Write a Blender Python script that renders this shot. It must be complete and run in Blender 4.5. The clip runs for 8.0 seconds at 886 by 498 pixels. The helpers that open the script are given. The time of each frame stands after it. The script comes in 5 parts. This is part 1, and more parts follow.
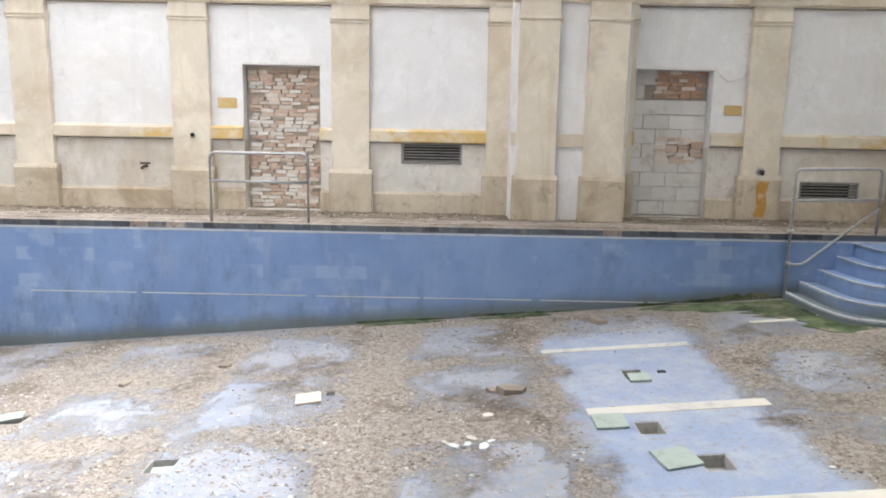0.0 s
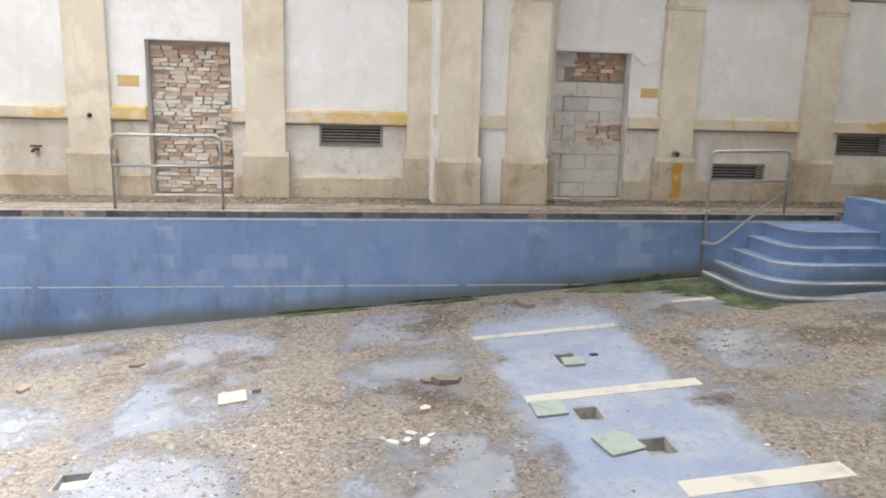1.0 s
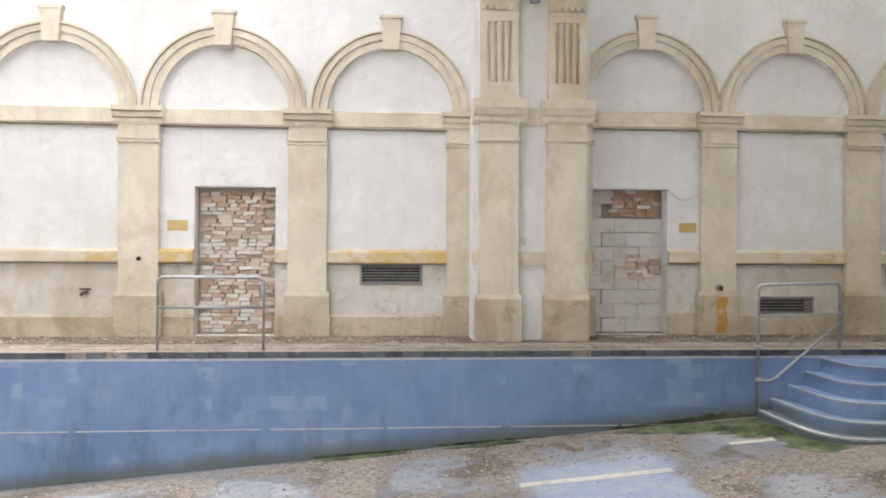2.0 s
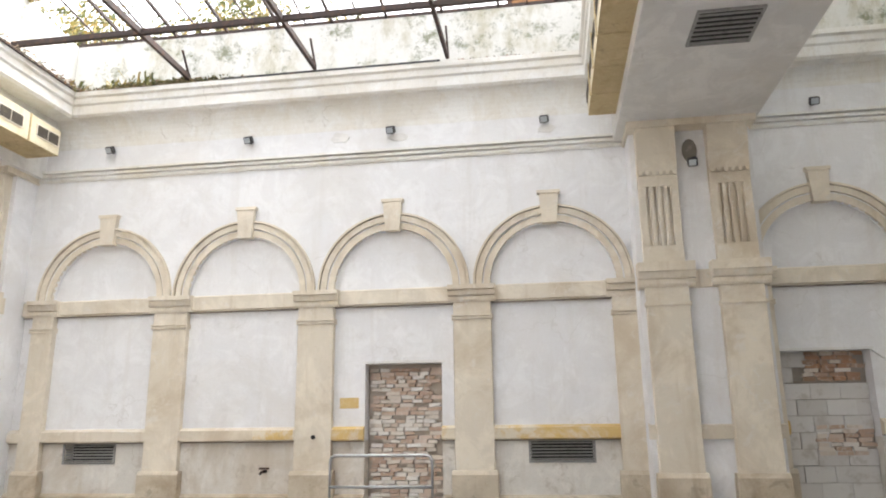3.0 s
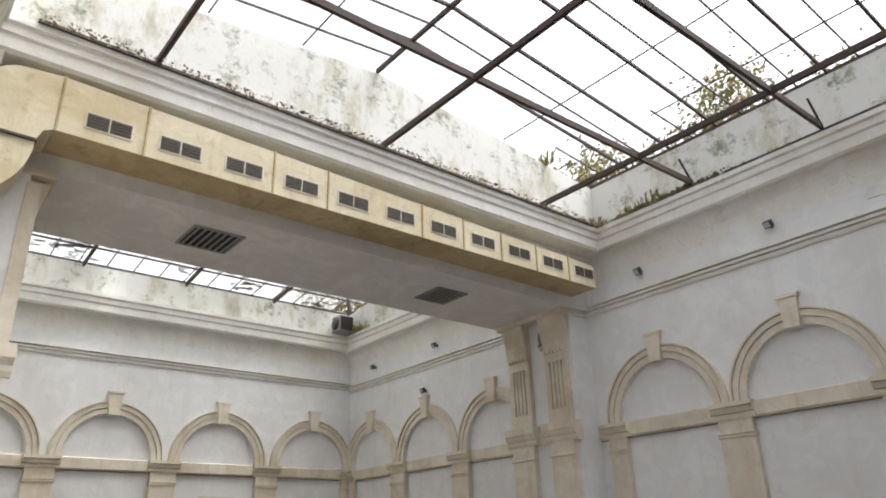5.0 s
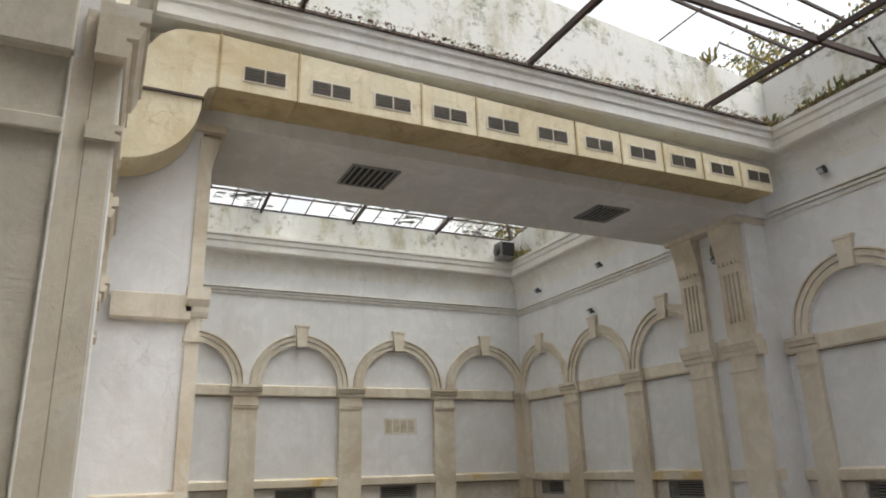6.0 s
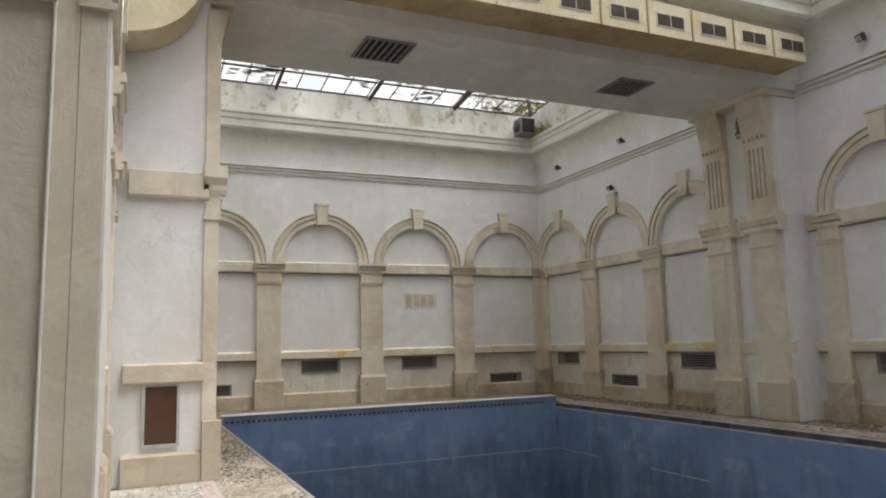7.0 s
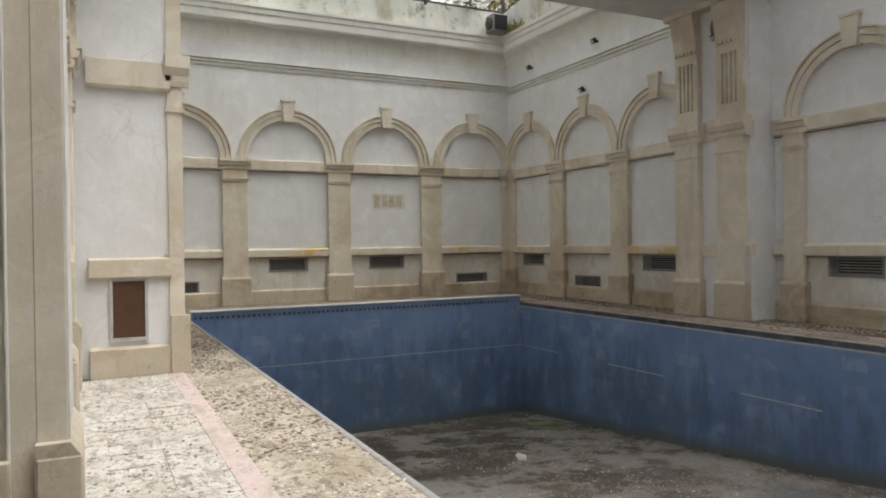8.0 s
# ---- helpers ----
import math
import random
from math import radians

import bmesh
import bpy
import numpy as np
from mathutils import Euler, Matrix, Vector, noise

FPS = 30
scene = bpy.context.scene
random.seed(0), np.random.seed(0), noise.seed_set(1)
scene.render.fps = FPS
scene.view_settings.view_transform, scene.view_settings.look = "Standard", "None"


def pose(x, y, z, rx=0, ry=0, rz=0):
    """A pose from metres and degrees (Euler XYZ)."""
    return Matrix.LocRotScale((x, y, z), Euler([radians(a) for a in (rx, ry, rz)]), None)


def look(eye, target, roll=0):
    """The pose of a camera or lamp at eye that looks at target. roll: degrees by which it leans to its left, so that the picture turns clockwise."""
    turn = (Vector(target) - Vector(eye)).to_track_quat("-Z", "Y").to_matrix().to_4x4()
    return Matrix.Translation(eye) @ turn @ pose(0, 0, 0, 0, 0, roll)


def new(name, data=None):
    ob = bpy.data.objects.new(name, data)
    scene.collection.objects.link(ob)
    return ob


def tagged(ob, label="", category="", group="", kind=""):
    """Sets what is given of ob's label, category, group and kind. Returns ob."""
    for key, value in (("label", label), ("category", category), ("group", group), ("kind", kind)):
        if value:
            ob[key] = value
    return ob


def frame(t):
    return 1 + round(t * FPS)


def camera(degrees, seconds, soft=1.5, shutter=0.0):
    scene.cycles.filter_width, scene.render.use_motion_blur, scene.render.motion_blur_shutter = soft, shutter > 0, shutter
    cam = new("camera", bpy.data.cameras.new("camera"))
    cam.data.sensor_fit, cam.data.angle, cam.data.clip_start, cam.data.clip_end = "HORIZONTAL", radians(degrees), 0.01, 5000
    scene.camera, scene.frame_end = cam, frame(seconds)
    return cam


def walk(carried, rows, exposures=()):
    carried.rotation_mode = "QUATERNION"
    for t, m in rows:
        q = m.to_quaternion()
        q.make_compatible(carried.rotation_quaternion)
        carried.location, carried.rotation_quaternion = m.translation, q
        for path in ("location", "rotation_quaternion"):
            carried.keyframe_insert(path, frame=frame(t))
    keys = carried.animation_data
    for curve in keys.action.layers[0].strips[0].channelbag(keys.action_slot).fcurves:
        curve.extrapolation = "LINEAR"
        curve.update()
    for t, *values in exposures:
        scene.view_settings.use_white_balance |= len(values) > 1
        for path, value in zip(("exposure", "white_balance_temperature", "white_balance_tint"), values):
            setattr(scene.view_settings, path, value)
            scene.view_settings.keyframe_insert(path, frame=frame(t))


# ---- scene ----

# ---------------------------------------------------------------- camera
cam = camera(63.6, 8.0, soft=1.9)
PATH = [
    (0, (3.205, -0.844, 1.338), (3.197, 1.128, 1.004), 1.1),
    (0.5, (3.084, -0.704, 1.339), (3.181, 1.256, 0.954), 0.6),
    (1, (2.993, -0.576, 1.348), (3.240, 1.372, 0.967), 1.4),
    (1.2, (2.973, -0.544, 1.350), (3.269, 1.418, 1.098), 2.2),
    (2.3, (2.904, -0.448, 1.369), (2.96, 1.549, 1.459), 0.1),
    (2.5, (2.891, -0.428, 1.371), (2.878, 1.561, 1.583), 0.2),
    (3, (2.865, -0.393, 1.377), (2.578, 1.531, 1.845), -0.7),
    (3.5, (2.85, -0.363, 1.383), (2.235, 1.424, 2.037), -1.2),
    (4, (2.818, -0.333, 1.392), (1.915, 1.295, 2.124), -1.3),
    (4.5, (2.758, -0.325, 1.399), (1.575, 1.083, 2.185), -1.9),
    (5, (2.688, -0.309, 1.407), (1.265, 0.865, 2.181), -1.7),
    (5.2, (2.666, -0.294, 1.409), (1.156, 0.778, 2.165), -1.5),
    (6.3, (2.598, -0.18, 1.436), (0.835, 0.623, 1.934), -2.1),
    (6.5, (2.591, -0.167, 1.435), (0.809, 0.636, 1.859), -2.4),
    (7, (2.585, -0.163, 1.42), (0.772, 0.64, 1.68), -1.5),
    (7.5, (2.588, -0.173, 1.402), (0.771, 0.655, 1.509), -0.9),
    (8, (2.588, -0.181, 1.387), (0.796, 0.706, 1.372), -0.8),
]
EXPOSURE = [(0.0, 3.08, 6200, 10), (1.0, 3.06, 6350, 10), (2.5, 2.93, 6400, 10), (3.5, 2.38, 6350, 10), (4.5, 1.70, 6300, 10), (6.5, 1.10, 6450, 8), (8.0, 1.09, 6450, 8)]
walk(cam, [(t, look(eye, target, roll)) for t, eye, target, roll in PATH], EXPOSURE)

# ---------------------------------------------------------------- light
world = bpy.data.worlds.new("overcast_sky")
scene.world = world
world.use_nodes = True
wn, wl = world.node_tree.nodes, world.node_tree.links
sky = wn.new("ShaderNodeTexSky")
sky.sky_type, sky.sun_disc = "NISHITA", False
sky.sun_elevation, sky.sun_rotation = radians(68), radians(40)
sky.air_density, sky.dust_density, sky.ozone_density = 1.0, 6.0, 0.6
pale = wn.new("ShaderNodeHueSaturation")
pale.inputs["Saturation"].default_value = 0.14
wl.new(sky.outputs[0], pale.inputs["Color"])
wl.new(pale.outputs[0], wn["Background"].inputs["Color"])
wn["Background"].inputs["Strength"].default_value = 0.15
sun = new("sun", bpy.data.lights.new("sun", "SUN"))
sun.data.energy, sun.data.angle, sun.data.color = 0.38, radians(35), (1.0, 0.97, 0.92)
sun.matrix_world = look((math.sin(radians(40)) * 10.5, math.cos(radians(40)) * 10.5, 26), (0, 0, 0))

# ---------------------------------------------------------------- materials
def material(name, base, rough=0.85, metal=0.0):
    m = bpy.data.materials.new(name)
    m.use_nodes = True
    b = m.node_tree.nodes["Principled BSDF"]
    b.inputs["Base Color"].default_value = (*base, 1)
    b.inputs["Roughness"].default_value = rough
    b.inputs["Metallic"].default_value = metal
    return m


class Nodes:
    """Small wrapper that wires a procedural surface in world metres."""

    def __init__(self, m):
        self.n, self.l = m.node_tree.nodes, m.node_tree.links
        self.bsdf = self.n["Principled BSDF"]
        self.pos = self.n.new("ShaderNodeNewGeometry").outputs["Position"]

    def scaled(self, sx, sy, sz):
        v = self.n.new("ShaderNodeVectorMath")
        v.operation = "MULTIPLY"
        self.l.new(self.pos, v.inputs[0])
        v.inputs[1].default_value = (sx, sy, sz)
        return v.outputs[0]

    def noise(self, scale, detail=6, rough=0.6, vec=None, distort=0.0):
        t = self.n.new("ShaderNodeTexNoise")
        t.inputs["Scale"].default_value = scale
        t.inputs["Detail"].default_value = detail
        t.inputs["Roughness"].default_value = rough
        t.inputs["Distortion"].default_value = distort
        self.l.new(vec or self.pos, t.inputs["Vector"])
        return t.outputs["Fac"]

    def voronoi(self, scale, vec=None, out="Distance"):
        t = self.n.new("ShaderNodeTexVoronoi")
        t.inputs["Scale"].default_value = scale
        self.l.new(vec or self.pos, t.inputs["Vector"])
        return t.outputs[out]

    def voronoi_edge(self, scale):
        t = self.n.new("ShaderNodeTexVoronoi")
        t.feature = "DISTANCE_TO_EDGE"
        t.inputs["Scale"].default_value = scale
        bend = self.n.new("ShaderNodeVectorMath")
        wob = self.n.new("ShaderNodeTexNoise")
        wob.inputs["Scale"].default_value = 3.0
        wob.inputs["Detail"].default_value = 5
        self.l.new(self.pos, wob.inputs["Vector"])
        bend.operation = "MULTIPLY_ADD"
        self.l.new(wob.outputs["Color"], bend.inputs[0])
        bend.inputs[1].default_value = (0.5, 0.5, 0.5)
        self.l.new(self.pos, bend.inputs[2])
        self.l.new(bend.outputs[0], t.inputs["Vector"])
        return t.outputs["Distance"]

    def ramp(self, fac, a, b):
        t = self.n.new("ShaderNodeMapRange")
        t.interpolation_type = "SMOOTHSTEP"
        self.l.new(fac, t.inputs[0])
        t.inputs[1].default_value, t.inputs[2].default_value = a, b
        return t.outputs[0]

    def mul(self, a, b):
        t = self.n.new("ShaderNodeMath")
        t.operation = "MULTIPLY"
        for i, q in enumerate((a, b)):
            if isinstance(q, (int, float)):
                t.inputs[i].default_value = q
            else:
                self.l.new(q, t.inputs[i])
        return t.outputs[0]

    def add(self, a, b):
        return self.math("ADD", a, b)

    def inv(self, a):
        return self.math("SUBTRACT", 1.0, a)

    def math(self, op, a, b):
        t = self.n.new("ShaderNodeMath")
        t.operation = op
        for i, q in enumerate((a, b)):
            if isinstance(q, (int, float)):
                t.inputs[i].default_value = q
            else:
                self.l.new(q, t.inputs[i])
        return t.outputs[0]

    def mix(self, fac, a, b, blend="MIX"):
        t = self.n.new("ShaderNodeMix")
        t.data_type, t.blend_type = "RGBA", blend
        for i, q in ((0, fac), (6, a), (7, b)):
            if isinstance(q, (int, float)):
                t.inputs[i].default_value = q
            elif isinstance(q, tuple):
                t.inputs[i].default_value = (*q, 1)
            else:
                self.l.new(q, t.inputs[i])
        return t.outputs[2]

    def random(self):
        return self.n.new("ShaderNodeObjectInfo").outputs["Random"]

    def colour(self, c):
        self.l.new(c, self.bsdf.inputs["Base Color"])

    def roughness(self, f):
        self.l.new(f, self.bsdf.inputs["Roughness"])

    def bump(self, h, strength=0.3, dist=0.01):
        t = self.n.new("ShaderNodeBump")
        t.inputs["Strength"].default_value, t.inputs["Distance"].default_value = strength, dist
        self.l.new(h, t.inputs["Height"])
        self.l.new(t.outputs[0], self.bsdf.inputs["Normal"])


def plaster(name, base, stain, dirt, amount, streak=0.35):
    """Old limewash: cloudy patches, rain runs, scuffs, hairline crazing and trowel marks."""
    m = material(name, base, 0.9)
    k = Nodes(m)
    big = k.noise(0.6, 9, 0.68, distort=0.6)
    cloud = k.noise(1.7, 9, 0.72, distort=0.9)
    mid = k.noise(3.4, 9, 0.74, distort=0.5)
    scuff = k.noise(11, 7, 0.72)
    fine = k.noise(55, 4, 0.65)
    runs = k.noise(1.0, 6, 0.68, k.scaled(4.2, 4.2, 0.30))
    lift = tuple(min(0.82, q * 1.13 + 0.02) for q in base)
    c = k.mix(k.mul(k.ramp(cloud, 0.46, 0.60), 0.75), base, lift)
    c = k.mix(k.mul(k.ramp(big, 0.47, 0.66), amount), c, stain)
    c = k.mix(k.mul(k.ramp(runs, 0.52, 0.70), streak), c, stain)
    c = k.mix(k.mul(k.ramp(mid, 0.55, 0.66), amount * 0.55), c, dirt)
    c = k.mix(k.mul(k.ramp(scuff, 0.57, 0.70), amount * 0.45), c, stain)
    c = k.mix(k.mul(k.ramp(fine, 0.45, 0.7), 0.16), c, dirt)
    crack = k.mul(k.ramp(k.voronoi_edge(1.1), 0.010, 0.002), k.ramp(k.noise(0.9, 4), 0.53, 0.60))
    c = k.mix(k.mul(crack, 0.5), c, dirt)
    k.colour(c)
    k.bump(k.add(k.mul(mid, 1.0), k.mul(scuff, 0.35)), 0.28, 0.03)
    return m


WHITE = plaster("white_limewash", (0.75, 0.745, 0.745), (0.66, 0.635, 0.60), (0.59, 0.57, 0.545), 0.5, 0.35)
DADO = plaster("stained_dado_plaster", (0.665, 0.64, 0.59), (0.53, 0.465, 0.375), (0.40, 0.345, 0.275), 0.8, 0.55)
CREAM = plaster("cream_distemper", (0.665, 0.60, 0.49), (0.55, 0.465, 0.345), (0.72, 0.69, 0.635), 1.0, 0.55)
PLINTH = plaster("cream_plinth_plaster", (0.54, 0.475, 0.37), (0.38, 0.30, 0.205), (0.27, 0.22, 0.16), 1.0, 0.6)
# cream greyed by dirt and by the shade of the jamb, both in the colour
GREYCREAM = plaster("shaded_grimy_cream_plaster", (0.61, 0.565, 0.475), (0.53, 0.47, 0.375), (0.46, 0.42, 0.35), 0.7, 0.45)
MOULD = plaster("pale_moulding_paint", (0.76, 0.74, 0.69), (0.64, 0.58, 0.47), (0.45, 0.41, 0.35), 0.5)
SOFFIT = plaster("grey_soffit_plaster", (0.68, 0.67, 0.645), (0.60, 0.57, 0.52), (0.52, 0.50, 0.46), 0.5)


def ochre_paint():
    m = material("flaking_ochre_paint", (0.62, 0.43, 0.14), 0.85)
    k = Nodes(m)
    c = k.mix(k.ramp(k.noise(1.0, 8, 0.72, distort=0.5), 0.40, 0.54), (0.61, 0.43, 0.17), (0.68, 0.61, 0.48))
    c = k.mix(k.mul(k.ramp(k.noise(9, 6, 0.7), 0.6, 0.72), 0.6), c, (0.45, 0.33, 0.18))
    k.colour(c)
    k.bump(k.noise(14, 6, 0.7), 0.25, 0.01)
    return m


def damp_upstand():
    m = material("mouldy_upstand_plaster", (0.7, 0.7, 0.66), 0.9)
    k = Nodes(m)
    runs = k.noise(1.0, 7, 0.7, k.scaled(1.6, 1.6, 0.8))
    c = k.mix(k.ramp(runs, 0.48, 0.68), (0.70, 0.69, 0.65), (0.48, 0.45, 0.34))
    c = k.mix(k.mul(k.ramp(k.noise(2.4, 9, 0.78), 0.51, 0.66), 0.85), c, (0.16, 0.17, 0.09))
    c = k.mix(k.mul(k.ramp(k.noise(7.0, 8, 0.75), 0.62, 0.72), 0.8), c, (0.07, 0.07, 0.05))
    k.colour(c)
    k.bump(k.noise(9, 6, 0.7), 0.35, 0.02)
    return m


def pool_paint():
    m = material("weathered_blue_pool_paint", (0.13, 0.25, 0.52), 0.6)
    k = Nodes(m)
    brick = k.n.new("ShaderNodeTexBrick")
    turn = k.n.new("ShaderNodeCombineXYZ")
    sep = k.n.new("ShaderNodeSeparateXYZ")
    k.l.new(k.pos, sep.inputs[0])
    add = k.n.new("ShaderNodeMath")
    k.l.new(sep.outputs[0], add.inputs[0])
    k.l.new(sep.outputs[1], add.inputs[1])
    k.l.new(add.outputs[0], turn.inputs[0])
    k.l.new(sep.outputs[2], turn.inputs[1])
    k.l.new(turn.outputs[0], brick.inputs["Vector"])
    for key, v in (("Scale", 1.0), ("Brick Width", 0.36), ("Row Height", 0.19), ("Mortar Size", 0.002)):
        brick.inputs[key].default_value = v
    brick.inputs["Color1"].default_value = (0.0, 0.0, 0.0, 1)
    brick.inputs["Color2"].default_value = (1.0, 1.0, 1.0, 1)
    brick.inputs["Mortar"].default_value = (0.2, 0.2, 0.2, 1)
    big = k.noise(0.7, 6, 0.6)
    c = k.mix(k.ramp(big, 0.35, 0.65), (0.15, 0.235, 0.43), (0.205, 0.30, 0.50))
    patch = k.mul(k.ramp(brick.outputs["Color"], 0.55, 0.9), k.ramp(k.noise(1.3, 4), 0.47, 0.56))
    c = k.mix(k.mul(patch, 0.5), c, (0.31, 0.40, 0.55))
    c = k.mix(k.mul(k.ramp(k.noise(5, 8, 0.7), 0.56, 0.75), 0.45), c, (0.12, 0.165, 0.25))
    c = k.mix(k.mul(k.ramp(k.noise(1.0, 6, 0.6, k.scaled(3, 3, 0.4)), 0.55, 0.75), 0.35), c, (0.31, 0.375, 0.48))
    # algae and silt grime, deepened to paint the light falling off at the deep end
    silt_shade = k.ramp(k.add(k.mul(sep.outputs[2], -0.22), k.mul(k.ramp(sep.outputs[0], 2.0, -9.0), 0.16)), 0.10, 0.60)
    grime = k.noise(1.0, 8, 0.72, k.scaled(2.4, 2.4, 0.8))
    c = k.mix(k.mul(k.ramp(k.add(grime, k.mul(silt_shade, 0.22)), 0.52, 0.78), 0.55), c, (0.065, 0.10, 0.145))
    # silt tidemark along the foot of the basin walls
    foot = k.add(k.add(sep.outputs[2], 1.57), k.mul(sep.outputs[0], -0.085))
    mark = k.ramp(k.add(foot, k.mul(k.noise(1.4, 7, 0.7), -0.30)), 0.12, -0.10)
    c = k.mix(k.mul(mark, 0.75), c, (0.13, 0.14, 0.10))
    k.colour(c)
    k.bump(k.noise(20, 5), 0.1, 0.01)
    return m


def pool_floor_mat():
    m = material("debris_strewn_blue_pool_floor", (0.4, 0.45, 0.55), 0.9)
    k = Nodes(m)
    big = k.noise(0.50, 7, 0.62, distort=0.4)
    mid = k.noise(2.2, 9, 0.75)
    fine = k.noise(19, 10, 0.85, distort=0.8)
    grit = k.voronoi(26)
    blue = k.mix(k.ramp(mid, 0.36, 0.62), (0.195, 0.222, 0.285), (0.265, 0.275, 0.305))
    blue = k.mix(k.mul(k.ramp(fine, 0.50, 0.58), 0.7), blue, (0.25, 0.20, 0.15))
    brown = k.mix(k.ramp(fine, 0.42, 0.57), (0.15, 0.118, 0.095), (0.34, 0.30, 0.262))
    brown = k.mix(k.mul(k.ramp(grit, 0.30, 0.08), 0.5), brown, (0.38, 0.345, 0.30))
    sep = k.n.new("ShaderNodeSeparateXYZ")
    k.l.new(k.pos, sep.inputs[0])
    # litter has washed down to the deep end
    deep = k.ramp(sep.outputs[0], 1.0, -8.0)
    s1 = k.add(k.add(k.mul(big, 0.70), k.mul(fine, 0.30)), k.mul(deep, 0.10))
    wob = k.add(k.mul(k.noise(1.9, 7, 0.72), 1.0), -0.5)
    gx = k.math("ABSOLUTE", k.math("PINGPONG", k.add(k.add(sep.outputs[0], wob), 20.3), 0.95), 0.0)
    gy = k.math("ABSOLUTE", k.math("PINGPONG", k.add(k.add(sep.outputs[1], wob), 10.1), 0.85), 0.0)
    joint = k.math("MAXIMUM", k.ramp(gx, 0.50, 0.05), k.ramp(gy, 0.40, 0.05))
    s1 = k.add(s1, k.add(k.mul(joint, 0.09), -0.025))
    cover = k.ramp(k.add(s1, k.mul(k.add(k.noise(6, 8, 0.8), -0.5), 0.22)), 0.47, 0.55)
    # lanes that somebody has swept
    jitter = k.add(k.mul(k.noise(1.6, 6, 0.7), 1.1), -0.55)
    xx = k.add(sep.outputs[0], jitter)
    swept = k.mul(k.ramp(xx, 4.30, 4.55), k.ramp(xx, 6.20, 5.95))
    swept = k.mul(swept, k.ramp(k.add(sep.outputs[1], jitter), 7.9, 7.5))
    cover = k.mul(cover, k.inv(k.mul(swept, 0.97)))
    c = k.mix(cover, blue, brown)
    c = k.mix(k.mul(swept, k.ramp(fine, 0.62, 0.50)), c, k.mix(k.ramp(mid, 0.40, 0.66), (0.235, 0.285, 0.405), (0.32, 0.345, 0.40)))
    wet = k.mul(k.ramp(k.add(k.noise(0.9, 6, 0.65), k.mul(deep, 0.10)), 0.53, 0.64), k.inv(swept))
    c = k.mix(k.mul(wet, 0.8), c, k.mix(k.ramp(fine, 0.44, 0.60), (0.075, 0.052, 0.036), (0.21, 0.165, 0.125)))
    c = k.mix(k.mul(deep, 0.8), c, k.mix(k.ramp(k.noise(0.70, 10, 0.74), 0.45, 0.54), (0.03, 0.023, 0.014), (0.19, 0.175, 0.16)))
    k.colour(c)
    k.bump(k.mul(fine, k.add(k.mul(cover, 0.8), 0.2)), 0.7, 0.04)
    return m


def deck_mat(name, a, b, dark, amount):
    m = material(name, a, 0.9)
    k = Nodes(m)
    mid = k.noise(1.4, 9, 0.72)
    fine = k.noise(13, 9, 0.8)
    swept = k.noise(1.0, 8, 0.75, k.scaled(2.2, 7.0, 1.0))
    c = k.mix(k.ramp(mid, 0.40, 0.62), a, b)
    c = k.mix(k.mul(k.ramp(swept, 0.50, 0.62), 0.55), c, dark)
    c = k.mix(k.mul(k.ramp(fine, 0.50, 0.60), amount), c, dark)
    c = k.mix(k.mul(k.ramp(k.noise(0.8, 5), 0.58, 0.7), 0.4), c, dark)
    k.colour(c)
    k.bump(fine, 0.6, 0.02)
    return m


def mossy():
    m = material("green_algae_crust", (0.05, 0.09, 0.03), 0.95)
    k = Nodes(m)
    c = k.mix(k.ramp(k.noise(2.6, 8, 0.7), 0.38, 0.62), (0.028, 0.05, 0.014), (0.12, 0.15, 0.07))
    c = k.mix(k.ramp(k.noise(3.5, 8, 0.75), 0.50, 0.62), c, (0.21, 0.18, 0.13))
    k.colour(c)
    k.bump(k.noise(30, 6), 0.5, 0.02)
    return m


def varied(name, a, b, dirt, rough=0.9, metal=0.0, scale=9):
    """A surface that differs from piece to piece as well as across each piece."""
    m = material(name, a, rough, metal)
    k = Nodes(m)
    c = k.mix(k.random(), a, b)
    c = k.mix(k.mul(k.ramp(k.noise(scale, 7, 0.7), 0.50, 0.68), 0.75), c, dirt)
    k.colour(c)
    k.bump(k.noise(scale * 4, 5, 0.7), 0.35, 0.01)
    return m


OCHRE = ochre_paint()
DAMP = damp_upstand()
BLUE = pool_paint()
POOLFLOOR = pool_floor_mat()
DECKFAR = deck_mat("rubble_strewn_deck", (0.27, 0.22, 0.165), (0.17, 0.135, 0.10), (0.085, 0.07, 0.055), 0.8)
DECKEDGE = deck_mat("worn_pinkish_edge_slab", (0.38, 0.33, 0.285), (0.27, 0.225, 0.185), (0.10, 0.08, 0.065), 0.8)
DARKSILT = varied("dark_gutter_silt", (0.06, 0.05, 0.04), (0.05, 0.042, 0.034), (0.09, 0.07, 0.05))
DECKSLAB = deck_mat("sandy_deck_concrete", (0.54, 0.48, 0.39), (0.38, 0.315, 0.235), (0.15, 0.12, 0.09), 0.85)
DECKTILE = deck_mat("pale_deck_tile", (0.66, 0.63, 0.58), (0.52, 0.475, 0.41), (0.20, 0.17, 0.14), 0.85)
PINK = deck_mat("pink_terrazzo_strip", (0.62, 0.50, 0.47), (0.56, 0.46, 0.42), (0.33, 0.28, 0.25), 0.5)
MOSS = mossy()


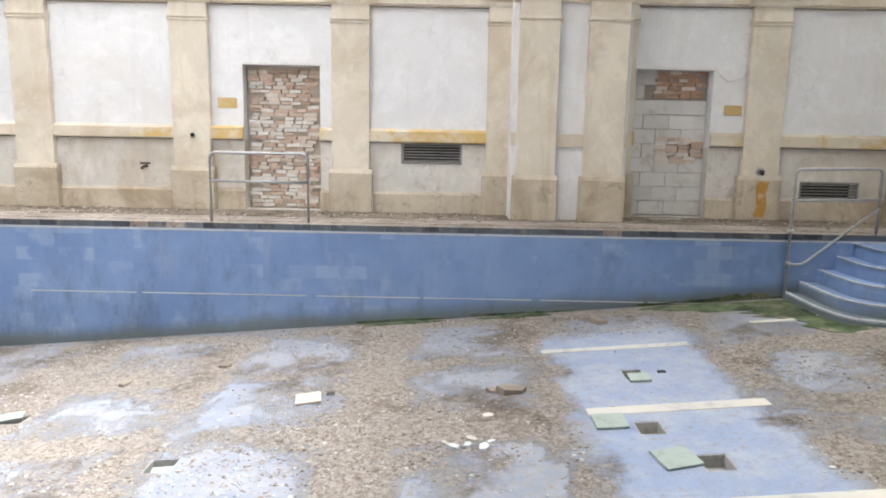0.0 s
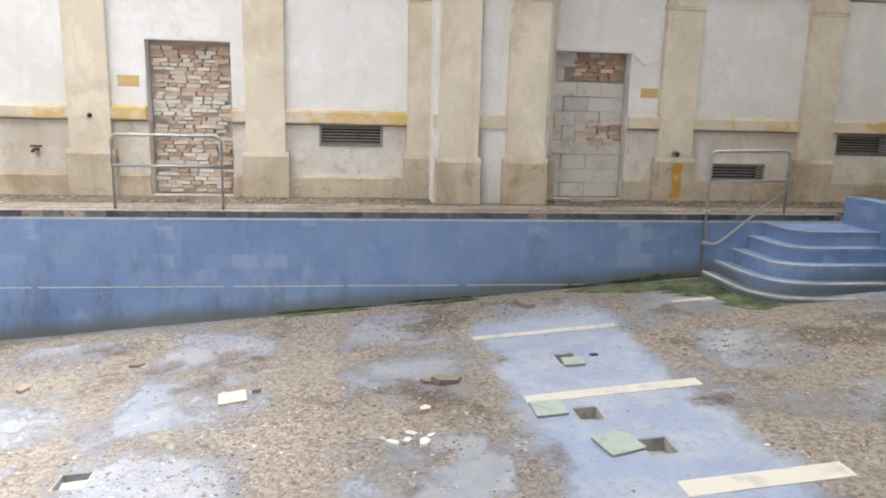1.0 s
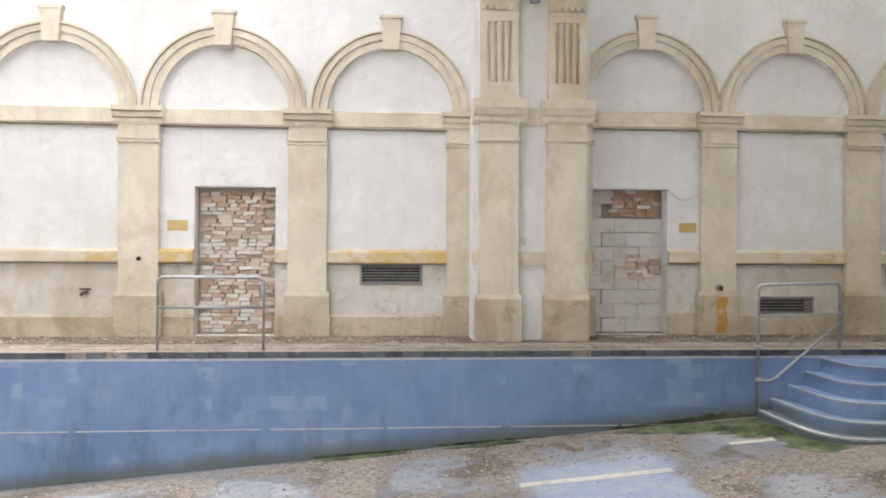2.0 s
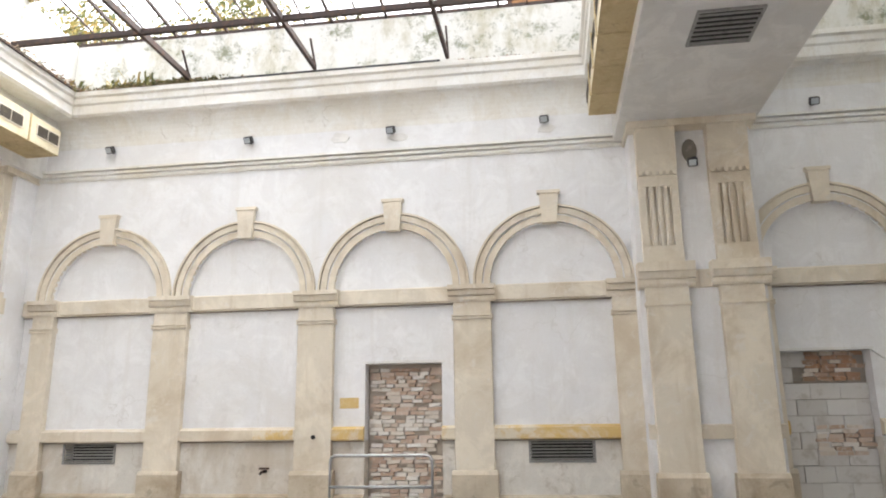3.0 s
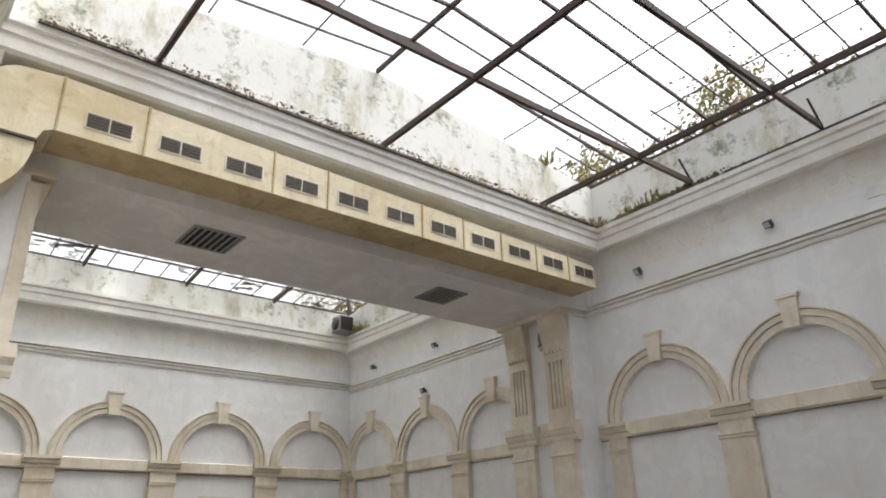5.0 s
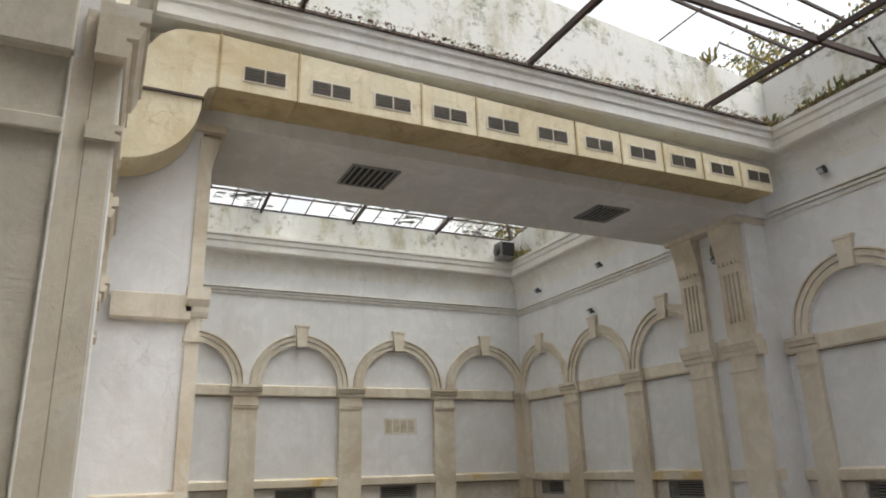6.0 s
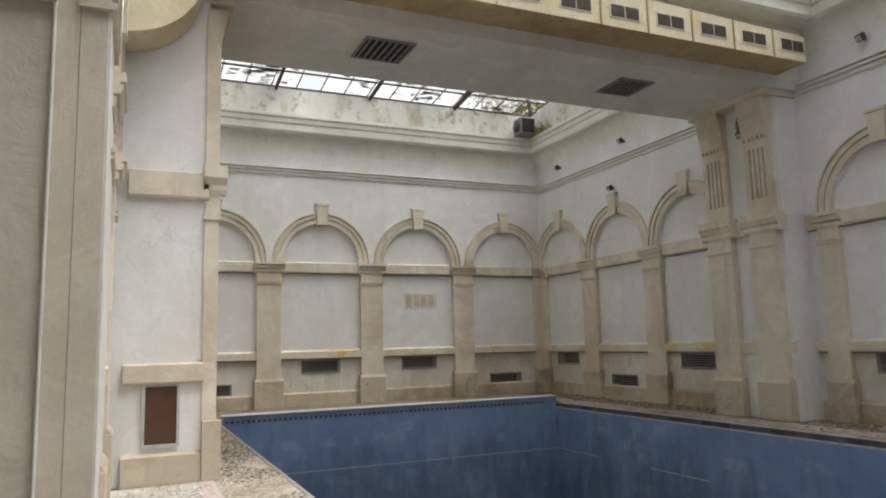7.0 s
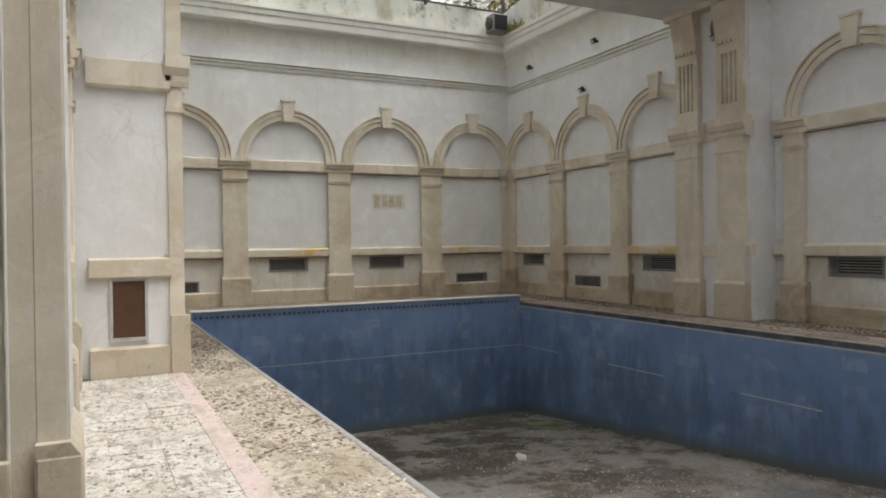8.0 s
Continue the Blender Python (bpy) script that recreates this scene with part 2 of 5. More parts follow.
def brick_mat():
    """Reused bricks, each of its own firing, with lime smears."""
    m = material("old_brick", (0.6, 0.5, 0.4), 0.9)
    k = Nodes(m)
    rp = k.n.new("ShaderNodeValToRGB")
    rp.color_ramp.interpolation = "CONSTANT"
    cols = [(0.74, 0.70, 0.64), (0.58, 0.44, 0.34), (0.70, 0.64, 0.56), (0.50, 0.36, 0.27), (0.66, 0.59, 0.51), (0.76, 0.73, 0.68), (0.62, 0.50, 0.41)]
    while len(rp.color_ramp.elements) < len(cols):
        rp.color_ramp.elements.new(0.5)
    for i, c in enumerate(cols):
        rp.color_ramp.elements[i].position = i / len(cols)
        rp.color_ramp.elements[i].color = (*c, 1)
    k.l.new(k.random(), rp.inputs[0])
    c = k.mix(k.mul(k.ramp(k.noise(18, 7, 0.7), 0.52, 0.64), 0.6), rp.outputs[0], (0.70, 0.65, 0.58))
    c = k.mix(k.mul(k.ramp(k.noise(3, 6, 0.7), 0.55, 0.68), 0.4), c, (0.36, 0.27, 0.20))
    k.colour(c)
    k.bump(k.noise(60, 5, 0.7), 0.35, 0.01)
    return m


BRICK = brick_mat()
MORTAR = varied("lime_mortar", (0.58, 0.54, 0.47), (0.52, 0.48, 0.42), (0.36, 0.30, 0.23))
JOINT = varied("dirty_mortar_joint", (0.47, 0.405, 0.335), (0.44, 0.38, 0.31), (0.56, 0.51, 0.44))
REDBRICK = varied("broken_orange_brick", (0.52, 0.29, 0.17), (0.40, 0.27, 0.19), (0.60, 0.53, 0.45), scale=14)
BLOCK = varied("pale_concrete_block", (0.70, 0.685, 0.66), (0.61, 0.59, 0.56), (0.50, 0.47, 0.42), scale=5)
BLOCKJOINT = varied("rough_block_joint", (0.36, 0.32, 0.27), (0.33, 0.29, 0.25), (0.46, 0.42, 0.36))
DARKTILE = varied("dark_waterline_tile", (0.035, 0.04, 0.055), (0.10, 0.115, 0.13), (0.22, 0.20, 0.17), 0.4, scale=6)
PALELINE = varied("chalky_white_line", (0.55, 0.56, 0.56), (0.48, 0.49, 0.48), (0.25, 0.28, 0.34), scale=7)
COPING = varied("worn_grey_coping", (0.36, 0.35, 0.33), (0.33, 0.32, 0.31), (0.18, 0.165, 0.15), 0.7, scale=12)
BAND = varied("cream_lane_line", (0.50, 0.475, 0.415), (0.47, 0.44, 0.385), (0.33, 0.315, 0.31), scale=4)
RUST = varied("rusty_steel", (0.075, 0.055, 0.048), (0.055, 0.04, 0.036), (0.14, 0.07, 0.04), 0.8, 0.2)
DUCT = plaster("cream_painted_duct_metal", (0.64, 0.57, 0.40), (0.52, 0.41, 0.22), (0.36, 0.28, 0.17), 0.8, 0.6)
DUCT.node_tree.nodes["Principled BSDF"].inputs["Roughness"].default_value = 0.55
DUCTBELLY = plaster("deep_ochre_duct_belly", (0.50, 0.40, 0.225), (0.36, 0.26, 0.12), (0.20, 0.15, 0.09), 0.9, 0.5)
GRILLE = varied("dull_grey_grille", (0.30, 0.295, 0.28), (0.26, 0.255, 0.24), (0.15, 0.14, 0.13), 0.6)
BRONZE = varied("bronze_grille_slat", (0.085, 0.07, 0.052), (0.07, 0.058, 0.044), (0.14, 0.115, 0.08), 0.6)
# dark tone that paints the shade inside the spotlight niche
NICHEDARK = varied("dark_niche_plaster", (0.22, 0.20, 0.17), (0.20, 0.18, 0.16), (0.36, 0.33, 0.28), scale=8)
# dark colour for the shade line beneath rails and string courses
UNDERSHADE = varied("dark_shade_under_moulding", (0.24, 0.21, 0.17), (0.21, 0.18, 0.145), (0.46, 0.42, 0.36), scale=3)
VOID = material("dark_void", (0.02, 0.019, 0.018), 0.95)
GALV = varied("galvanised_tube", (0.42, 0.43, 0.43), (0.40, 0.40, 0.40), (0.28, 0.25, 0.22), 0.45, 0.6)
WOOD = varied("brown_painted_wood", (0.10, 0.045, 0.022), (0.09, 0.04, 0.02), (0.045, 0.022, 0.013), 0.6, scale=4)
ORANGEWOOD = varied("varnished_orange_timber", (0.36, 0.17, 0.06), (0.32, 0.15, 0.05), (0.14, 0.07, 0.035), 0.6, scale=3)
GREENLID = varied("grey_green_cover_plate", (0.31, 0.36, 0.315), (0.29, 0.335, 0.30), (0.22, 0.235, 0.20), 0.8)
LAMPBLACK = varied("black_lamp_metal", (0.035, 0.035, 0.036), (0.05, 0.05, 0.05), (0.10, 0.09, 0.08), 0.5)
GLASSGREY = material("lamp_lens", (0.45, 0.48, 0.50), 0.15)
RUSTSTAIN = varied("orange_rust_stain", (0.52, 0.28, 0.06), (0.50, 0.27, 0.06), (0.60, 0.48, 0.30), scale=7)
SIGNOCHRE = varied("ochre_sign_paint", (0.58, 0.42, 0.18), (0.56, 0.40, 0.17), (0.66, 0.56, 0.38), scale=11)
LEAF = varied("tree_leaf", (0.11, 0.13, 0.03), (0.20, 0.17, 0.04), (0.07, 0.09, 0.03), 0.7)
BARK = varied("tree_bark", (0.12, 0.09, 0.07), (0.10, 0.08, 0.06), (0.06, 0.05, 0.04))


def dirty_glass(name, lo, hi):
    """Wired glass half covered with leaf litter: thin translucent sheet with opaque dirt."""
    m = material(name, (0.5, 0.5, 0.47), 0.6)
    k = Nodes(m)
    f = k.ramp(k.noise(1.6, 9, 0.75, k.scaled(2.2, 1.0, 1.0)), lo, hi)
    k.colour(k.mix(f, (0.70, 0.70, 0.66), (0.07, 0.06, 0.045)))
    tr = k.n.new("ShaderNodeBsdfTranslucent")
    tr.inputs["Color"].default_value = (0.82, 0.82, 0.79, 1)
    clear = k.n.new("ShaderNodeBsdfTransparent")
    clear.inputs["Color"].default_value = (0.9, 0.9, 0.88, 1)
    film = k.n.new("ShaderNodeMixShader")
    film.inputs[0].default_value = 0.85
    k.l.new(tr.outputs[0], film.inputs[1])
    k.l.new(clear.outputs[0], film.inputs[2])
    mx = k.n.new("ShaderNodeMixShader")
    k.l.new(f, mx.inputs[0])
    k.l.new(film.outputs[0], mx.inputs[1])
    k.l.new(k.bsdf.outputs[0], mx.inputs[2])
    k.l.new(mx.outputs[0], k.n["Material Output"].inputs["Surface"])
    return m


DIRTYGLASS = dirty_glass("leaf_littered_roof_glass", 0.55, 0.60)
DIRTIERGLASS = dirty_glass("leaf_buried_roof_glass", 0.43, 0.55)
ROOFING = varied("grey_roofing_felt", (0.22, 0.21, 0.20), (0.2, 0.2, 0.19), (0.14, 0.13, 0.12))
MORTARLUMP = varied("dull_mortar_lump", (0.27, 0.225, 0.18), (0.22, 0.18, 0.145), (0.13, 0.10, 0.08))
RUBBLE = varied("plaster_rubble", (0.58, 0.54, 0.48), (0.34, 0.25, 0.19), (0.25, 0.21, 0.17))

# ---------------------------------------------------------------- mesh helpers
IDENT = Matrix.Identity(4)


def part(name, bm, mat, parent=None, label=""):
    """Links a bmesh as one mesh object, under its thing if it has one."""
    bmesh.ops.recalc_face_normals(bm, faces=bm.faces)
    me = bpy.data.meshes.new(name)
    bm.to_mesh(me)
    bm.free()
    me.materials.append(mat)
    ob = new(name, me)
    if parent is not None:
        ob.parent = parent
    if label:
        ob["label"] = label
    return ob


def shared(name, me, parent, m=IDENT):
    ob = new(name, me)
    ob.parent = parent
    ob.matrix_basis = m
    return ob


def thing(name, label, category, group="", kind=""):
    return tagged(new(name), label, category, group, kind)


def box(bm, x0, x1, y0, y1, z0, z1, m=IDENT, bevel=0.0):
    g = bmesh.ops.create_cube(bm, size=1.0)
    vs = g["verts"]
    bmesh.ops.transform(bm, matrix=m @ Matrix.Translation(((x0 + x1) / 2, (y0 + y1) / 2, (z0 + z1) / 2))
                        @ Matrix.Diagonal((abs(x1 - x0), abs(y1 - y0), abs(z1 - z0), 1)), verts=vs)
    if bevel:
        es = list({e for v in vs for e in v.link_edges})
        bmesh.ops.bevel(bm, geom=es, offset=bevel, segments=1, affect="EDGES", profile=0.5)
    return bm


def nb():
    return bmesh.new()


def boxed(*a, **k):
    return box(nb(), *a, **k)


def prism(bm, pts, v0, v1, m=IDENT):
    """A closed outline of (u, z) pushed out from depth v0 to v1."""
    a = [bm.verts.new(m @ Vector((u, v0, z))) for u, z in pts]
    b = [bm.verts.new(m @ Vector((u, v1, z))) for u, z in pts]
    n = len(pts)
    bm.faces.new(a)
    bm.faces.new(b[::-1])
    for i in range(n):
        bm.faces.new((a[i], b[i], b[(i + 1) % n], a[(i + 1) % n]))
    return bm


def sweep_profile(bm, prof, u0, u1, m=IDENT):
    """A moulding: profile of (v, z) run along u."""
    a = [bm.verts.new(m @ Vector((u0, v, z))) for v, z in prof]
    b = [bm.verts.new(m @ Vector((u1, v, z))) for v, z in prof]
    n = len(prof)
    bm.faces.new(a)
    bm.faces.new(b[::-1])
    for i in range(n):
        bm.faces.new((a[i], b[i], b[(i + 1) % n], a[(i + 1) % n]))
    return bm


def bar(bm, a, b, w, h=None):
    """A straight bar of section w x h between two points."""
    a, b = Vector(a), Vector(b)
    d = b - a
    q = d.to_track_quat("Z", "Y").to_matrix().to_4x4()
    return box(bm, -w / 2, w / 2, -(h or w) / 2, (h or w) / 2, 0, d.length, Matrix.Translation(a) @ q)


def tube(bm, pts, r, seg=8):
    """A round pipe through points."""
    pts = [Vector(p) for p in pts]
    rings = []
    for i, p in enumerate(pts):
        d = (pts[min(i + 1, len(pts) - 1)] - pts[max(i - 1, 0)]).normalized()
        q = d.to_track_quat("Z", "Y").to_matrix()
        rings.append([bm.verts.new(p + q @ Vector((r * math.cos(t), r * math.sin(t), 0)))
                      for t in (2 * math.pi * j / seg for j in range(seg))])
    for a, b in zip(rings, rings[1:]):
        for j in range(seg):
            bm.faces.new((a[j], a[(j + 1) % seg], b[(j + 1) % seg], b[j]))
    bm.faces.new(rings[0][::-1])
    bm.faces.new(rings[-1])
    for f in bm.faces:
        f.smooth = True
    return bm


def holed_slab(u0, u1, z0, z1, holes, v0, v1, m):
    """A wall slab with rectangular openings (u0, u1, z0, z1) right through it."""
    us = sorted({u0, u1, *[h[0] for h in holes], *[h[1] for h in holes]})
    zs = sorted({z0, z1, *[h[2] for h in holes], *[h[3] for h in holes]})

    def solid(i, j):
        if not (0 <= i < len(us) - 1 and 0 <= j < len(zs) - 1):
            return False
        u, z = (us[i] + us[i + 1]) / 2, (zs[j] + zs[j + 1]) / 2
        return not any(h[0] < u < h[1] and h[2] < z < h[3] for h in holes)

    bm, seen = nb(), {}

    def vert(u, v, z):
        key = (round(u, 5), round(v, 5), round(z, 5))
        if key not in seen:
            seen[key] = bm.verts.new(m @ Vector((u, v, z)))
        return seen[key]

    for i in range(len(us) - 1):
        for j in range(len(zs) - 1):
            if not solid(i, j):
                continue
            a, b, c, d = us[i], us[i + 1], zs[j], zs[j + 1]
            for v in (v0, v1):
                bm.faces.new([vert(a, v, c), vert(b, v, c), vert(b, v, d), vert(a, v, d)])
            if not solid(i - 1, j):
                bm.faces.new([vert(a, v0, c), vert(a, v1, c), vert(a, v1, d), vert(a, v0, d)])
            if not solid(i + 1, j):
                bm.faces.new([vert(b, v0, c), vert(b, v1, c), vert(b, v1, d), vert(b, v0, d)])
            if not solid(i, j - 1):
                bm.faces.new([vert(a, v0, c), vert(b, v0, c), vert(b, v1, c), vert(a, v1, c)])
            if not solid(i, j + 1):
                bm.faces.new([vert(a, v0, d), vert(b, v0, d), vert(b, v1, d), vert(a, v1, d)])
    return bm


# local wall axes: u along the wall, v into the room, z up
S0 = -0.42
M_NORTH = Matrix(((1, 0, 0, 0), (0, -1, 0, 10.5), (0, 0, 1, 0), (0, 0, 0, 1)))
M_NORTH_EAST = M_NORTH @ Matrix.Diagonal((1, 1, 1.025, 1))
M_SOUTH = Matrix(((1, 0, 0, 0), (0, 1, 0, S0), (0, 0, 1, 0), (0, 0, 0, 1)))
M_WEST = Matrix(((0, 1, 0, -14.7), (1, 0, 0, 0), (0, 0, 1, 0), (0, 0, 0, 1)))
M_EAST = Matrix(((0, -1, 0, 13.25), (1, 0, 0, 0), (0, 0, 1, 0), (0, 0, 0, 1)))

SPRING, RAD, OUT = 3.42, 0.95, 1.21
FRONT = 0.09
WALLTOP = 7.0


def arc(cu, cz, r, a0, a1, n):
    return [(cu + r * math.cos(radians(a0 + (a1 - a0) * i / n)), cz + r * math.sin(radians(a0 + (a1 - a0) * i / n))) for i in range(n + 1)]


def pilaster(wall, m, u, half=0, neck=2.88):
    """Plastered pilaster with plinth, necking and moulded capital; half trims it against a pier (-1 or 1)."""
    a = -0.29 if half <= 0 else -0.10
    b = 0.29 if half >= 0 else 0.10
    p = part("pilaster", boxed(u + a, u + b, 0.0, 0.11, 0.66, 3.22, m, 0.006), CREAM, wall)
    bm = boxed(u + a - 0.05, u + b + 0.05, 0.0, 0.155, 0.0, 0.62, m, 0.008)
    sweep_profile(bm, [(0, 0.62), (0.15, 0.62), (0.115, 0.67), (0, 0.67)], u + a - 0.045, u + b + 0.045, m)
    part("plinth", bm, PLINTH, p)
    bm = sweep_profile(nb(), [(0, 3.15), (0.125, 3.15), (0.14, 3.19), (0.14, 3.225), (0.115, 3.23), (0.115, 3.245), (0.165, 3.25), (0.19, 3.315), (0.16, 3.32),
                              (0.16, 3.335), (0.205, 3.34), (0.205, 3.41), (0, 3.41)], u + a - 0.075, u + b + 0.075, m)
    part("capital", bm, CREAM, p)
    bm = sweep_profile(nb(), [(v, neck + q) for v, q in ((0, 0), (0.115, 0), (0.135, 0.005), (0.135, 0.03), (0.112, 0.035), (0.112, 0.048), (0.14, 0.052), (0.14, 0.075), (0, 0.08))], u + a - 0.02, u + b + 0.02, m)
    part("necking", bm, CREAM, p)
    return p


def archivolt(wall, m, c):
    """Moulded arch ring in two steps with a tapered keystone."""
    bm = nb()
    for r0, r1, v in ((RAD, 1.05, 0.105), (1.05, 1.075, 0.088), (1.075, 1.165, 0.13), (1.165, 1.18, 0.10), (1.18, OUT, 0.155)):
        pts = arc(c, SPRING, r1, 0, 180, 28) + arc(c, SPRING, r0, 180, 0, 28)
        n = len(pts) // 2
        for i in range(n - 1):
            q = [pts[i], pts[i + 1], pts[2 * n - 2 - i], pts[2 * n - 1 - i]]
            prism(bm, q, 0.05, v, m)
    bmesh.ops.remove_doubles(bm, verts=bm.verts, dist=0.0005)
    ring = part("archivolt", bm, CREAM, wall)
    bm = nb()
    prism(bm, [(c - 0.115, SPRING + RAD - 0.04), (c + 0.115, SPRING + RAD - 0.04), (c + 0.15, 4.80), (c - 0.15, 4.80)], 0.05, 0.18, m)
    prism(bm, [(c - 0.17, 4.80), (c + 0.17, 4.80), (c + 0.18, 4.85), (c - 0.18, 4.85)], 0.05, 0.195, m)
    part("keystone", bm, CREAM, ring)
    return ring


def arcade(wall, m, u0, u1, centres, module, ochre=(), skip=(), last=True, neck=2.88):
    """One stretch of blind arches between u0 and u1 with pilasters between them."""
    n = len(centres)
    edges = [u0] + [(a + b) / 2 for a, b in zip(centres, centres[1:])] + [u1]
    bm = nb()
    for i, c in enumerate(centres):
        a, b = edges[i], edges[i + 1]
        pts = [(a, SPRING)] + arc(c, SPRING, RAD, 180, 0, 32) + [(b, SPRING), (b, 5.56), (a, 5.56)]
        pts = [p for k, p in enumerate(pts) if k == 0 or abs(p[0] - pts[k - 1][0]) + abs(p[1] - pts[k - 1][1]) > 1e-5]
        prism(bm, pts, 0.0, FRONT, m)
    part("spandrel", bm, WHITE, wall)
    part("frieze", boxed(u0, u1, 0.0, FRONT + 0.01, 5.56, 6.12, m), WHITE, wall)
    cove = [(0.0, 6.12)] + [(FRONT + 0.012 + 0.27 * (1 - math.cos(radians(a))), 6.12 + 0.5 * math.sin(radians(a))) for a in range(0, 91, 10)] + [(0.0, 6.62)]
    part("cove", sweep_profile(nb(), cove, u0, u1, m), MOULD, wall)
    bm = sweep_profile(nb(), [(0.05, 5.52), (0.12, 5.52), (0.135, 5.55), (0.135, 5.575), (0.095, 5.58), (0.095, 5.60), (0.16, 5.605), (0.16, 5.645),
                              (0.12, 5.65), (0.12, 5.67), (0.19, 5.675), (0.19, 5.71), (0.05, 5.72)], u0, u1, m)
    part("frieze_moulding", bm, MOULD, wall)
    for i, c in enumerate(centres):
        a, b = edges[i], edges[i + 1]
        archivolt(wall, m, c)
        la, lb = max(a + 0.29, c - 1.0), min(b - 0.29, c + 1.0)
        if i == 0:
            la = a + 0.10
        if i == n - 1:
            lb = b - 0.10
        part("string_course", sweep_profile(nb(), [(0, 3.15), (0.045, 3.15), (0.045, 3.17), (0.09, 3.175), (0.09, 3.39), (0, 3.42)], la, lb, m), CREAM, wall)
        # thin dark strip painted in as the shade below the string course
        part("grime_line", boxed(la, lb, 0.0, 0.048, 3.132, 3.149, m), UNDERSHADE, wall)
        gap = [g for g in skip if a < (g[0] + g[1]) / 2 < b]
        runs = [(la, lb)] if not gap else [(la, gap[0][0]), (gap[0][1], lb)]
        for ra, rb in runs:
            if rb - ra < 0.02:
                continue
            part("dado_rail", sweep_profile(nb(), [(0, 1.10), (0.05, 1.10), (0.05, 1.112), (0.10, 1.118), (0.10, 1.27), (0, 1.31)], ra, rb, m),
                 OCHRE if i in ochre else CREAM, wall)
            # the same shade drawn as a strip below the dado rail
            part("grime_line", boxed(ra, rb, 0.0, 0.052, 1.084, 1.099, m), UNDERSHADE, wall)
            part("skirting", sweep_profile(nb(), [(0, 0.0), (0.05, 0.0), (0.05, 0.29), (0, 0.33)], ra, rb, m), PLINTH, wall)
    for i, u in enumerate(edges if last else edges[:-1]):
        pilaster(wall, m, centres[0] - module / 2 + 0.08 if i == 0 else centres[-1] + module / 2 - 0.08 if i == n else u, 1 if i == 0 else -1 if i == n else 0, neck)


def grille(m, u0, u1, z0, z1, label):
    """Low ventilation grille: dark box behind the wall face, frame and slats."""
    g = thing("ventilation_grille", label, "vent", "wall grilles")
    part("duct_box", boxed(u0, u1, -0.28, -0.20, z0, z1, m), VOID, g)
    bm = nb()
    for a, b, c, d in ((u0 - 0.03, u1 + 0.03, z1, z1 + 0.03), (u0 - 0.03, u1 + 0.03, z0 - 0.03, z0), (u0 - 0.03, u0, z0, z1), (u1, u1 + 0.03, z0, z1)):
        box(bm, a, b, -0.02, 0.018, c, d, m)
    part("frame", bm, GRILLE, g)
    n = max(4, int((z1 - z0) / 0.042))
    for k in range(n):
        z = z0 + (z1 - z0) * (k + 0.5) / n
        part("slat", boxed(u0, u1, -0.09, -0.02, z - 0.009, z + 0.009, m), GRILLE, g)
    return g


# ---------------------------------------------------------------- structure: walls
DOOR_A = (0.0, 1.2, 0.0, 2.25)
DOOR_B = (6.09, 7.29, 0.0, 2.29)
NVENTS = [(2.5, 3.4, 0.80, 1.07), (8.80, 9.67, 0.34, 0.58), (10.95, 11.85, 0.80, 1.07), (-4.95, -4.1, 0.80, 1.07),
          (-13.97, -13.05, 0.80, 1.06), (-11.65, -10.75, 0.30, 0.55), (-9.25, -8.33, 0.78, 1.06)]
LOW = 1.10
wall_north = part("wall_north", holed_slab(-14.7, 13.25, LOW, WALLTOP, [(a, b, LOW, d) for a, b, c, d in (DOOR_A, DOOR_B)], -0.35, 0.0, M_NORTH), WHITE)
tagged(wall_north, "white limewashed arcaded plaster wall with cream pilasters", "wall", kind="structure")
part("dado", holed_slab(-14.7, 13.25, -0.2, LOW, [(a, b, 0.0, LOW) for a, b, c, d in (DOOR_A, DOOR_B)] + NVENTS, -0.35, 0.0, M_NORTH), DADO, wall_north)
NC = [-4.48, -2.02, 0.45, 2.93]
NW = [-13.5, -11.12, -8.74]
NE = [6.88, 9.28, 11.67]
arcade(wall_north, M_NORTH, -6.05, 4.19, NC, 2.465, (2, 3), [DOOR_A])
part("ochre_patch", sweep_profile(nb(), [(0.095, 1.125), (0.104, 1.125), (0.104, 1.268), (0.09, 1.275)], -1.75, -1.10, M_NORTH), OCHRE, wall_north, "flaking ochre paint left on the rail")
arcade(wall_north, M_NORTH, -14.7, -7.75, NW, 2.38, (2,))
arcade(wall_north, M_NORTH_EAST, 5.75, 12.95, NE, 2.38, (0, 1, 2), [DOOR_B])

WVENTS = [(3.72, 4.62, 0.79, 1.05), (6.29, 7.2, 0.80, 1.06), (8.80, 9.70, 0.26, 0.55), (1.2, 2.05, 0.28, 0.56)]
WC = [1.63, 4.18, 6.73, 9.28]
for nm, mm, dirs in (("wall_west", M_WEST, 1), ("wall_east", M_EAST, -1)):
    w = part(nm, holed_slab(S0 - 0.38, 10.85, LOW, WALLTOP, [], -0.35, 0.0, mm), WHITE)
    tagged(w, "white limewashed end wall with blind arches and cream pilasters", "wall", kind="structure")
    part("dado", holed_slab(S0 - 0.38, 10.85, -0.2, LOW, WVENTS, -0.35, 0.0, mm), DADO, w)
    arcade(w, mm @ Matrix.Diagonal((1, 1, 1.012, 1)), 0.36, 10.5, WC, 2.55, (1, 3))
    for a, b, c, d in WVENTS:
        grille(mm, a, b, c, d, "dark slatted ventilation grille low in the end wall")
for a, b, c, d in NVENTS:
    grille(M_NORTH, a, b, c, d, "dark slatted ventilation grille low in the long wall")

